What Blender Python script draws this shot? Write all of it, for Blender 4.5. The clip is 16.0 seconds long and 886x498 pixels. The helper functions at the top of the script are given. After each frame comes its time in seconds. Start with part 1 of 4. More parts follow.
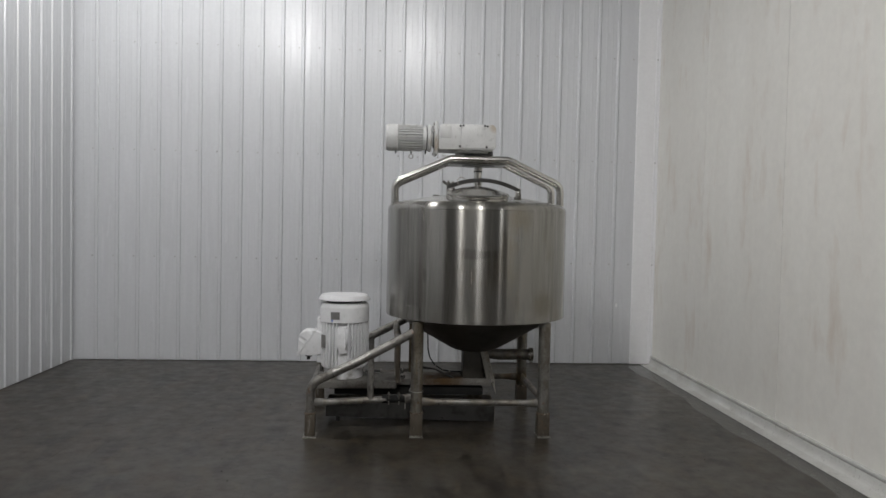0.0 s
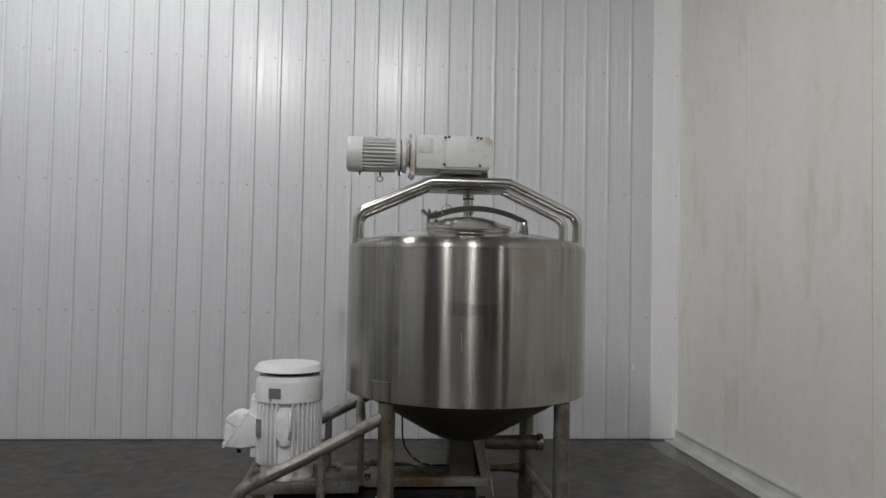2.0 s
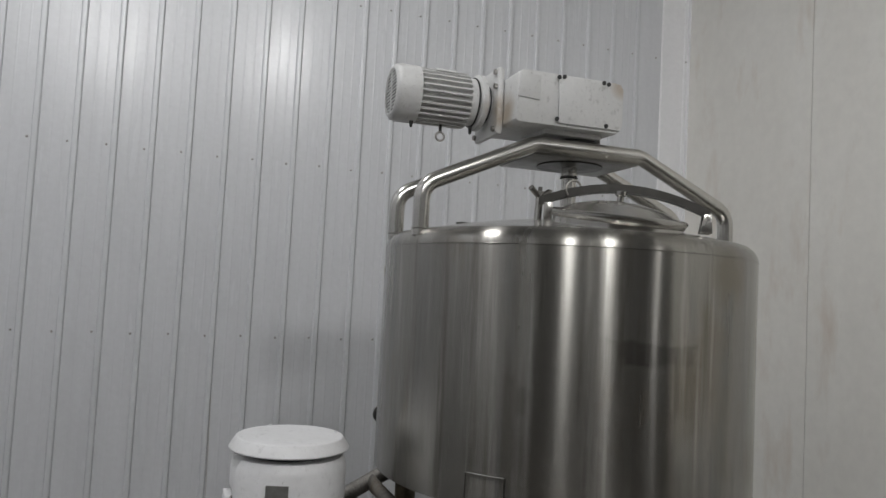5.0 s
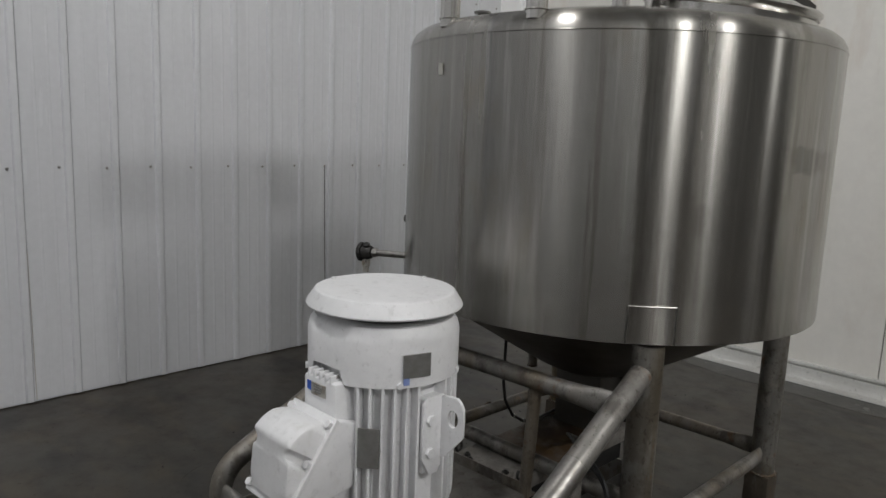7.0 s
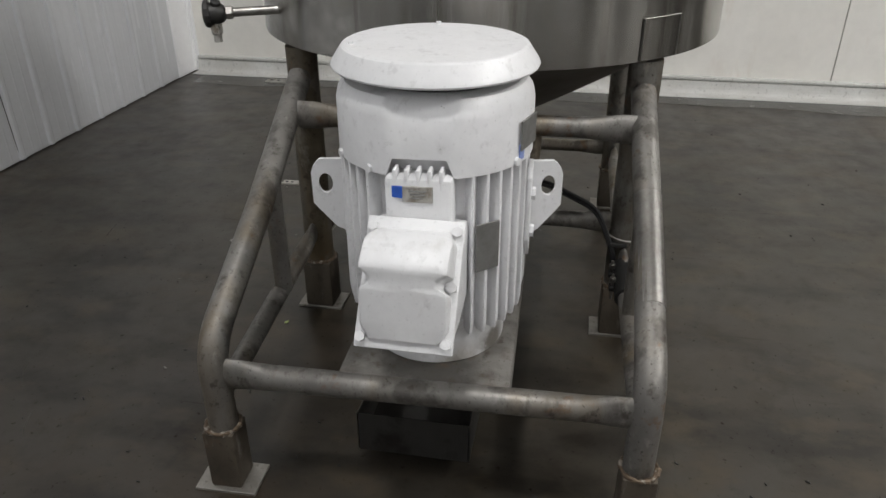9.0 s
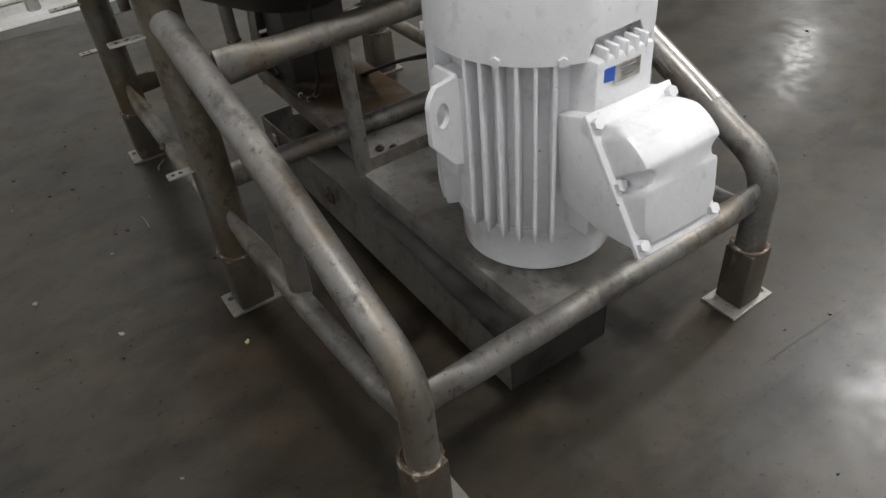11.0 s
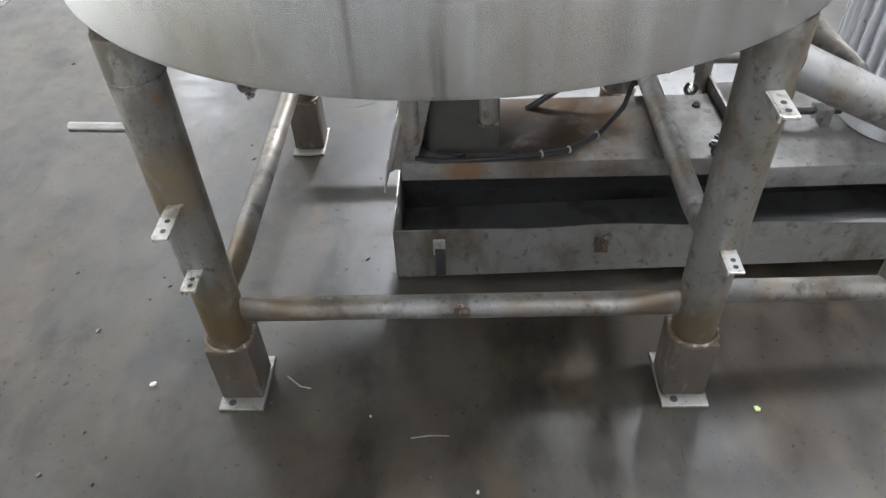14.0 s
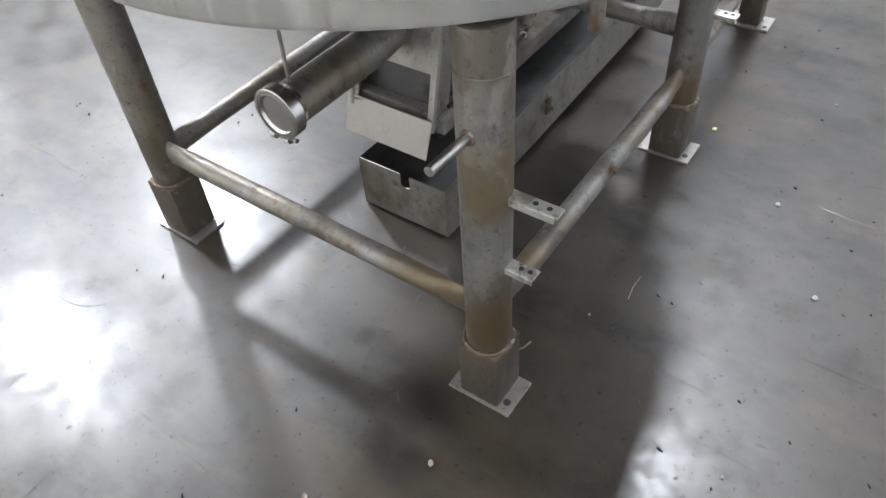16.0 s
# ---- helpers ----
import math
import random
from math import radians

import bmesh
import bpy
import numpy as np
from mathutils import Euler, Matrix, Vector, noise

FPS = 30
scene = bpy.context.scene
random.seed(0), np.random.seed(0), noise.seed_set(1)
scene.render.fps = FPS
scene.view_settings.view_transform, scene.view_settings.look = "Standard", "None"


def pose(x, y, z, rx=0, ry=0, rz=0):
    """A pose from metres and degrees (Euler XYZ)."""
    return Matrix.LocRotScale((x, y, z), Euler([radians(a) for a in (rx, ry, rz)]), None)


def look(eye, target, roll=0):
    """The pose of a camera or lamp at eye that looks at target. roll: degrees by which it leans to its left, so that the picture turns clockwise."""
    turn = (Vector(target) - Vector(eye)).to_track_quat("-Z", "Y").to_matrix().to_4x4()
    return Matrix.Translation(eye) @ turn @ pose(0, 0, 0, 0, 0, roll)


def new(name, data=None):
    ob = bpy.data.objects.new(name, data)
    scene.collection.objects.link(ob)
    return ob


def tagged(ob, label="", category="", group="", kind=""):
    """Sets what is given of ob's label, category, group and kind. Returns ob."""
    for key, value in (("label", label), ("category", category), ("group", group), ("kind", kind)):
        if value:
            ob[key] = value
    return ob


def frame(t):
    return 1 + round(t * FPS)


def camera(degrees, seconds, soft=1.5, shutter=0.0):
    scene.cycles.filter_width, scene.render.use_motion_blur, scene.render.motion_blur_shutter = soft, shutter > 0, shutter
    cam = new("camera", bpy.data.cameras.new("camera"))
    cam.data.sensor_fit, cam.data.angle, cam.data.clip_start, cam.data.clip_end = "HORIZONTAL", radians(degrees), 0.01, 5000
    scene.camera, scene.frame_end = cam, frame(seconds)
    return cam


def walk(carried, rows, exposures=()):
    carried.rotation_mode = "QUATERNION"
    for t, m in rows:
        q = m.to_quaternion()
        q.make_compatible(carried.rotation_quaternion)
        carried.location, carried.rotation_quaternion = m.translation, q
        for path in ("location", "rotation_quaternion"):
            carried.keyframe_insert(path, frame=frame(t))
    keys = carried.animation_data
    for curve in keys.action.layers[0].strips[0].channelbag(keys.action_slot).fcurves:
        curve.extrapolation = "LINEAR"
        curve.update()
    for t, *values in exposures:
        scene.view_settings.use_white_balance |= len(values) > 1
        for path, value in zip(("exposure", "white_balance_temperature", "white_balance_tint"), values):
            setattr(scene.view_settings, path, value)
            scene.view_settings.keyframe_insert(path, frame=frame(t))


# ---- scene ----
cam = camera(62.9, 16.0)
PATH = [
    (0, (-0.671, -5.979, 1.616), (-0.542, -3.985, 1.548), 1.2),
    (0.5, (-0.598, -5.63, 1.61), (-0.449, -3.637, 1.532), 1.6),
    (1, (-0.536, -5.273, 1.612), (-0.406, -3.278, 1.572), 1.4),
    (1.5, (-0.544, -4.952, 1.596), (-0.383, -2.958, 1.619), 1.6),
    (2, (-0.555, -4.507, 1.595), (-0.381, -2.516, 1.659), 1.1),
    (2.5, (-0.612, -4.198, 1.605), (-0.424, -2.209, 1.691), 0.8),
    (3, (-0.701, -3.877, 1.609), (-0.449, -1.897, 1.73), 0.7),
    (3.2, (-0.736, -3.723, 1.606), (-0.472, -1.745, 1.739), 0.7),
    (5.3, (-1.613, -2.526, 1.566), (-0.879, -0.668, 1.654), 2.1),
    (5.5, (-1.73, -2.436, 1.567), (-0.933, -0.603, 1.622), 1.3),
    (6, (-1.95, -2.087, 1.516), (-0.987, -0.335, 1.504), 1.1),
    (6.5, (-2.173, -1.765, 1.481), (-1.006, -0.146, 1.341), 1.9),
    (7, (-2.319, -1.471, 1.45), (-0.923, -0.076, 1.124), 2.3),
    (7.5, (-2.381, -1.154, 1.392), (-0.859, 0.015, 0.83), 2.5),
    (8, (-2.515, -0.877, 1.368), (-0.839, -0.014, 0.699), 0.8),
    (8.5, (-2.541, -0.593, 1.349), (-0.784, -0.002, 0.599), 1.7),
    (9, (-2.516, -0.304, 1.342), (-0.783, 0.017, 0.398), -0.2),
    (9.5, (-2.491, -0.023, 1.363), (-0.831, 0.058, 0.25), -2.8),
    (9.7, (-2.472, 0.081, 1.342), (-0.837, 0.087, 0.191), -3.5),
    (11.8, (-1.629, 1.207, 1.326), (-0.69, 0.035, 0.005), -8.9),
    (12, (-1.512, 1.303, 1.346), (-0.667, 0.086, 0.003), -10.3),
    (12.5, (-1.165, 1.417, 1.325), (-0.43, 0.108, 0.003), -11.2),
    (13, (-0.777, 1.491, 1.339), (-0.254, 0.098, 0.002), -7.2),
    (13.5, (-0.412, 1.548, 1.356), (-0.064, 0.101, 0.02), -7.1),
    (14, (-0.038, 1.496, 1.345), (0.043, 0.028, -0.011), -3.1),
    (14.5, (0.355, 1.498, 1.347), (0.082, 0.076, -0.033), -0.1),
    (15, (0.689, 1.383, 1.324), (0.144, 0.049, -0.063), -1.8),
    (15.5, (1.008, 1.202, 1.342), (0.152, 0.064, -0.062), -1.6),
    (16, (1.235, 0.982, 1.345), (0.133, 0.112, -0.08), -4.7),
]
EXPOSURES = [(0.0, -0.2, 6480, 10), (2.5, -0.27, 6480, 10), (5.5, -0.36, 6450, 10), (7.0, -0.16, 6500, 10), (9.5, 0.42, 6550, 10), (12.0, 1.03, 6340, 10), (13.0, 1.8, 6050, 10), (14.0, 2.34, 5900, 10), (15.5, 2.36, 5890, 10), (16.0, 2.26, 5940, 10)]
walk(cam, [(t, look(eye, target, roll)) for t, eye, target, roll in PATH],
     exposures=EXPOSURES)

# ---- light ----
world = bpy.data.worlds.new("world")
scene.world = world
world.use_nodes = True
world.node_tree.nodes["Background"].inputs[1].default_value = 0.0


def ceiling_lamp(x, y, z, power):
    d = bpy.data.lights.new("lamp", "POINT")
    d.energy, d.shadow_soft_size = power, 0.25
    d.color = (1.0, 0.995, 0.985)
    o = new("lamp", d)
    o.location = (x, y, z)
    return o


for lx, ly, power in ((-3.1, -6.6, 470), (-0.2, -6.6, 430), (-3.1, -13.0, 50), (-0.2, -13.0, 50), (6.0, -13.0, 160)):
    ceiling_lamp(lx, ly, 5.8, power)
# the high-bay lamp over the aisle beside the tank, with a deep reflector
d = bpy.data.lights.new("lamp", "SPOT")
d.energy, d.shadow_soft_size, d.spot_size, d.spot_blend, d.color = 320, 0.25, radians(168), 0.6, (1.0, 0.995, 0.985)
new("lamp", d).location = (-2.75, 0.12, 5.8)

# ---- builders ----
def part(name, bm, material, parent=None, label="", smooth=40):
    me = bpy.data.meshes.new(name)
    off, up = Vector(), parent
    while up:
        off += up.location
        up = up.parent
    bmesh.ops.translate(bm, verts=bm.verts, vec=-off)
    bmesh.ops.recalc_face_normals(bm, faces=bm.faces)
    if smooth:
        lim = radians(smooth)
        for f in bm.faces:
            f.smooth = True
        for e in bm.edges:
            e.smooth = len(e.link_faces) == 2 and e.calc_face_angle(0) < lim
    bm.to_mesh(me)
    bm.free()
    me.materials.append(material)
    ob = new(name, me)
    if parent:
        ob.parent = parent
    if label:
        ob["label"] = label
    return ob


def thing(name, label, category, group="", at=(0, 0, 0)):
    ob = new(name)
    ob.empty_display_size = 0.1
    ob.location = at
    return tagged(ob, label, category, group)


def box(sx, sy, sz, m=None, bevel=0.0, bm=None):
    """A box round its own centre, bevelled, at the pose m."""
    own = bmesh.new()
    bmesh.ops.create_cube(own, size=1)
    bmesh.ops.scale(own, vec=(sx, sy, sz), verts=own.verts)
    if bevel:
        bmesh.ops.bevel(own, geom=own.edges[:], offset=bevel, segments=2, affect="EDGES", profile=0.5)
    if m is not None:
        own.transform(m)
    return merge(bm, own)


def merge(bm, own):
    if bm is None:
        return own
    me = bpy.data.meshes.new("tmp")
    own.to_mesh(me)
    own.free()
    bm.from_mesh(me)
    bpy.data.meshes.remove(me)
    return bm


def lathe(profile, seg=48, m=None, bm=None):
    """A surface of revolution about z from (radius, height) pairs."""
    own = bmesh.new()
    rings = []
    for r, z in profile:
        if r < 1e-6:
            rings.append([own.verts.new((0, 0, z))])
        else:
            rings.append([own.verts.new((r * math.cos(2 * math.pi * i / seg), r * math.sin(2 * math.pi * i / seg), z)) for i in range(seg)])
    for a, b in zip(rings, rings[1:]):
        for i in range(seg):
            j = (i + 1) % seg
            if len(a) == 1 and len(b) == 1:
                continue
            if len(a) == 1:
                own.faces.new((a[0], b[i], b[j]))
            elif len(b) == 1:
                own.faces.new((a[i], a[j], b[0]))
            else:
                own.faces.new((a[i], a[j], b[j], b[i]))
    if m is not None:
        own.transform(m)
    return merge(bm, own)


def rounded(points, radius, steps=6):
    """A polyline whose inner corners are rounded."""
    pts = [Vector(p) for p in points]
    out = [pts[0]]
    for a, b, c in zip(pts, pts[1:], pts[2:]):
        u, v = (a - b), (c - b)
        ang = u.angle(v)
        d = min(radius / math.tan(ang / 2), u.length * 0.49, v.length * 0.49)
        p, q = b + u.normalized() * d, b + v.normalized() * d
        for i in range(steps + 1):
            t = i / steps
            out.append((1 - t) ** 2 * p + 2 * t * (1 - t) * b + t * t * q)
    out.append(pts[-1])
    return out


def tube(points, r, seg=16, bend=0.0, cap=True, m=None, bm=None):
    """A round bar or pipe along points."""
    pts = rounded(points, bend) if bend else [Vector(p) for p in points]
    own = bmesh.new()
    n = len(pts)
    tan = [(pts[min(i + 1, n - 1)] - pts[max(i - 1, 0)]).normalized() for i in range(n)]
    up = Vector((0, 0, 1)) if abs(tan[0].z) < 0.9 else Vector((1, 0, 0))
    side = tan[0].cross(up).normalized()
    rings = []
    for p, t in zip(pts, tan):
        side = (side - t * side.dot(t)).normalized()
        other = t.cross(side)
        rings.append([own.verts.new(p + r * (math.cos(2 * math.pi * k / seg) * side + math.sin(2 * math.pi * k / seg) * other)) for k in range(seg)])
    for a, b in zip(rings, rings[1:]):
        for k in range(seg):
            l = (k + 1) % seg
            own.faces.new((a[k], a[l], b[l], b[k]))
    if cap:
        own.faces.new(rings[0])
        own.faces.new(rings[-1])
    if m is not None:
        own.transform(m)
    return merge(bm, own)


def flat_tube(a, b, r, flat=0.1, bm=None, seg=16):
    """A pipe from a to b whose ends are flattened upright where they are welded on."""
    a, b = Vector(a), Vector(b)
    d = b - a
    n = d.normalized()
    side = n.cross(Vector((0, 0, 1))).normalized()
    up = side.cross(n)
    own = bmesh.new()
    rings = []
    L = d.length
    for s, k in ((0, 1), (flat * 0.35, 0.95), (flat * 0.7, 0.45), (flat, 0.1), (flat * 1.25, 0), (L - flat * 1.25, 0), (L - flat, 0.1), (L - flat * 0.7, 0.45), (L - flat * 0.35, 0.95), (L, 1)):
        w, hgt = r * (1 - 0.45 * k), r * (1 + 0.38 * k)
        rings.append([own.verts.new(a + n * s + side * w * math.cos(2 * math.pi * i / seg) + up * hgt * math.sin(2 * math.pi * i / seg)) for i in range(seg)])
    for p, q in zip(rings, rings[1:]):
        for i in range(seg):
            j = (i + 1) % seg
            own.faces.new((p[i], p[j], q[j], q[i]))
    own.faces.new(rings[0])
    own.faces.new(rings[-1])
    return merge(bm, own)


def ring(r, thick, m=None, bm=None, seg=32, uneven=0.0):
    """A torus about z; uneven: how rough a weld bead it is."""
    own = bmesh.new()
    rows = []
    for i in range(seg):
        a = 2 * math.pi * i / seg
        t = thick * (1 + uneven * math.sin(i * 5.3) * math.cos(i * 2.1))
        rows.append([own.verts.new(((r + t * math.cos(2 * math.pi * k / 8)) * math.cos(a), (r + t * math.cos(2 * math.pi * k / 8)) * math.sin(a), t * math.sin(2 * math.pi * k / 8))) for k in range(8)])
    for i in range(seg):
        p, q = rows[i], rows[(i + 1) % seg]
        for k in range(8):
            l = (k + 1) % 8
            own.faces.new((p[k], q[k], q[l], p[l]))
    if m is not None:
        own.transform(m)
    return merge(bm, own)


def plate(outline, thick, m=None, bm=None, bevel=0.0):
    """A flat plate: an outline in x, y, from z = 0 to thick."""
    own = bmesh.new()
    lo = [own.verts.new((x, y, 0)) for x, y in outline]
    hi = [own.verts.new((x, y, thick)) for x, y in outline]
    own.faces.new(lo[::-1])
    own.faces.new(hi)
    for i in range(len(lo)):
        j = (i + 1) % len(lo)
        own.faces.new((lo[i], lo[j], hi[j], hi[i]))
    if bevel:
        bmesh.ops.bevel(own, geom=own.edges[:], offset=bevel, segments=2, affect="EDGES", profile=0.5)
    if m is not None:
        own.transform(m)
    return merge(bm, own)



def pierced(outline, mid, half, thick, m, seg=24):
    """A flat plate with an oval hole through it."""
    own = bmesh.new()
    hole = [(mid[0] + half[0] * math.cos(2 * math.pi * i / seg), mid[1] + half[1] * math.sin(2 * math.pi * i / seg)) for i in range(seg)]
    edge = []
    for x, y in hole:
        # the point of the outline that lies in the same direction as seen from the middle of the hole
        dx, dy, best = x - mid[0], y - mid[1], 1e9
        for (ax, ay), (bx, by) in zip(outline, outline[1:] + outline[:1]):
            ex, ey = bx - ax, by - ay
            den = dx * ey - dy * ex
            if abs(den) > 1e-12:
                t = ((ax - mid[0]) * ey - (ay - mid[1]) * ex) / den
                u = ((ax - mid[0]) * dy - (ay - mid[1]) * dx) / den
                if t > 0 and -1e-6 <= u <= 1 + 1e-6:
                    best = min(best, t)
        edge.append((mid[0] + dx * best, mid[1] + dy * best))
    loops = [[own.verts.new((x, y, z)) for x, y in pts] for pts, z in ((hole, 0), (edge, 0), (edge, thick), (hole, thick))]
    for p, q in zip(loops, loops[1:] + loops[:1]):
        for i in range(seg):
            j = (i + 1) % seg
            own.faces.new((p[i], p[j], q[j], q[i]))
    own.transform(m)
    return own


# ---- materials ----
def surface(name, one, two, rough=(0.4, 0.5), metal=0.0, scale=3.0, stretch=(1, 1, 1), edges=(0.35, 0.65), fine=60.0, bump=0.1,
            dirt=None, dirt_edges=(0.55, 0.75), dirt_scale=2.0, dirt_stretch=(1, 1, 1), brushed=0.0, random=0.0, gloss=0.5, rough_scale=0.0, layers=(), spots=(), wave=None, rough_sharp=(0.3, 0.7), coat=None, grime=0.0, pits=(), bands=()):
    """Two tones mixed by a stretched noise, dirt, further layers of stains and round spots over them, fine relief and
    an uneven gloss.
    layers: (colour, scale, stretch, edges, strength, turn); spots: (colour, centre, radius); wave: (scale, stretch,
    depth) of shallow dents;
    pits: (scale, stretch, edges, strength, turn) of worn marks that have lost their polish; bands: (colour, centre,
    half sizes, strength) of smeared stains or painted brightness."""
    mat = bpy.data.materials.new(name)
    mat.use_nodes = True
    nt = mat.node_tree
    n, link = nt.nodes, nt.links.new
    b = n["Principled BSDF"]
    b.inputs["Metallic"].default_value = metal
    b.inputs["Specular IOR Level"].default_value = gloss
    if coat:
        b.inputs["Coat Roughness"].default_value = coat[2]
    geo = n.new("ShaderNodeNewGeometry")

    def noise_at(s, st, detail=6.0, spin=0.0):
        mp = n.new("ShaderNodeMapping")
        mp.inputs["Scale"].default_value = st
        mp.inputs["Rotation"].default_value = (0, 0, radians(spin))
        link(geo.outputs["Position"], mp.inputs["Vector"])
        tx = n.new("ShaderNodeTexNoise")
        tx.inputs["Scale"].default_value = s
        tx.inputs["Detail"].default_value = detail
        tx.inputs["Roughness"].default_value = 0.6
        link(mp.outputs["Vector"], tx.inputs["Vector"])
        return tx.outputs["Fac"]

    def spread(fac, lo, hi, a=0.0, c=1.0):
        r = n.new("ShaderNodeMapRange")
        r.inputs["From Min"].default_value, r.inputs["From Max"].default_value = lo, hi
        r.inputs["To Min"].default_value, r.inputs["To Max"].default_value = a, c
        link(fac, r.inputs["Value"])
        return r.outputs["Result"]

    def mix(fac, a, c):
        m = n.new("ShaderNodeMix")
        m.data_type = "RGBA"
        link(fac, m.inputs[0])
        for k, v in ((6, a), (7, c)):
            if isinstance(v, tuple):
                m.inputs[k].default_value = (*v, 1)
            else:
                link(v, m.inputs[k])
        return m.outputs[2]

    broad = noise_at(scale, stretch)
    small = noise_at(fine, (1, 1, 1), 4.0)
    col = mix(spread(broad, *edges), one, two)
    col = mix(spread(small, 0.3, 0.8, 0.0, 0.25), col, tuple(0.72 * v for v in one))
    if dirt:
        d = spread(noise_at(dirt_scale, dirt_stretch, 8.0), *dirt_edges)
        col = mix(d, col, dirt)
    if grime:
        layers = tuple(layers) + (((0.07, 0.058, 0.045), 36.0, (1, 1, 0.8), (0.585, 0.68), grime, 0), ((0.05, 0.04, 0.03), 110.0, (1, 1, 1), (0.60, 0.70), grime, 0))
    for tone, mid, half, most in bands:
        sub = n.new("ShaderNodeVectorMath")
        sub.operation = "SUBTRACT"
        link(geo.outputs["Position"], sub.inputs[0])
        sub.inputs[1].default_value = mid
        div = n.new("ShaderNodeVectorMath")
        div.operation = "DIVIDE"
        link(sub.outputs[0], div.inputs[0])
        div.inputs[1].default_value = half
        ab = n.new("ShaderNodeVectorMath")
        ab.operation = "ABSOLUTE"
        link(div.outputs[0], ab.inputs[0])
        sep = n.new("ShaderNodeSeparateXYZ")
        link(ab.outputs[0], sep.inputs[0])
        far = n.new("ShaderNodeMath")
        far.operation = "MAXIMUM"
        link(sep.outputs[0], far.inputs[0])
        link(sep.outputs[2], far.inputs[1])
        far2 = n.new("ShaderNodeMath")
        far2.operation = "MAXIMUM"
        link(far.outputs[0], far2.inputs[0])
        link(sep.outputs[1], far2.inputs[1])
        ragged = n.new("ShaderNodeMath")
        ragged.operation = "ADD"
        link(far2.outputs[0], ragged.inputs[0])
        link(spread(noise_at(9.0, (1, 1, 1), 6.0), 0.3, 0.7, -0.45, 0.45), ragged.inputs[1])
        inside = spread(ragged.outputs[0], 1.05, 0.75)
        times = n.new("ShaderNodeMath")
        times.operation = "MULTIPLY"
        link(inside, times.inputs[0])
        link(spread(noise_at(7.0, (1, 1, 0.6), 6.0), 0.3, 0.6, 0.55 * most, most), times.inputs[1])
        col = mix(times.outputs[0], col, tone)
    for tone, sc, st, ed, most, spin in layers:
        col = mix(spread(noise_at(sc, st, 7.0, spin), *ed, 0.0, most), col, tone)
    for tone, mid, rad in spots:
        ln = n.new("ShaderNodeVectorMath")
        ln.operation = "DISTANCE"
        link(geo.outputs["Position"], ln.inputs[0])
        ln.inputs[1].default_value = mid
        near = spread(ln.outputs["Value"], rad, rad * 0.4)
        times = n.new("ShaderNodeMath")
        times.operation = "MULTIPLY"
        link(near, times.inputs[0])
        link(spread(noise_at(11.0, (1, 1, 1), 9.0), 0.26, 0.5, 0.0, 0.95), times.inputs[1])
        col = mix(times.outputs[0], col, tone)
    if random:
        info = n.new("ShaderNodeObjectInfo")
        hs = n.new("ShaderNodeHueSaturation")
        link(spread(info.outputs["Random"], 0, 1, 1 - random, 1 + random), hs.inputs["Value"])
        link(col, hs.inputs["Color"])
        col = hs.outputs["Color"]
    link(col, b.inputs["Base Color"])
    link(spread(noise_at(rough_scale, (1, 1, 1), 9.0) if rough_scale else broad, *rough_sharp, *rough), b.inputs["Roughness"])
    shine = None
    for sc, st, ed, most, spin in pits:
        worn = spread(noise_at(sc, st, 5.0, spin), *ed, 1.0, 1.0 - most)
        if shine is None:
            shine = spread(worn, 0, 1, 0.0, gloss)
        else:
            times = n.new("ShaderNodeMath")
            times.operation = "MULTIPLY"
            link(shine, times.inputs[0])
            link(worn, times.inputs[1])
            shine = times.outputs[0]
    if shine is not None:
        link(shine, b.inputs["Specular IOR Level"])
    if coat:
        link(spread(noise_at(24.0, (1, 1, 1), 10.0), 0.42, 0.60, coat[0], coat[1]), b.inputs["Coat Weight"])
    if bump:
        bp = n.new("ShaderNodeBump")
        bp.inputs["Strength"].default_value = bump
        bp.inputs["Distance"].default_value = 0.002
        link(small, bp.inputs["Height"])
        link(bp.outputs["Normal"], b.inputs["Normal"])
    if wave:
        wv = n.new("ShaderNodeBump")
        wv.inputs["Strength"].default_value = 1.0
        wv.inputs["Distance"].default_value = wave[2]
        link(noise_at(wave[0], wave[1], 1.5), wv.inputs["Height"])
        if bump:
            link(bp.outputs["Normal"], wv.inputs["Normal"])
        link(wv.outputs["Normal"], b.inputs["Normal"])
    if brushed:
        tg = n.new("ShaderNodeTangent")
        tg.direction_type, tg.axis = "RADIAL", "Z"
        link(tg.outputs["Tangent"], b.inputs["Tangent"])
        b.inputs["Anisotropic"].default_value = brushed
        b.inputs["Anisotropic Rotation"].default_value = 0.25
    return mat


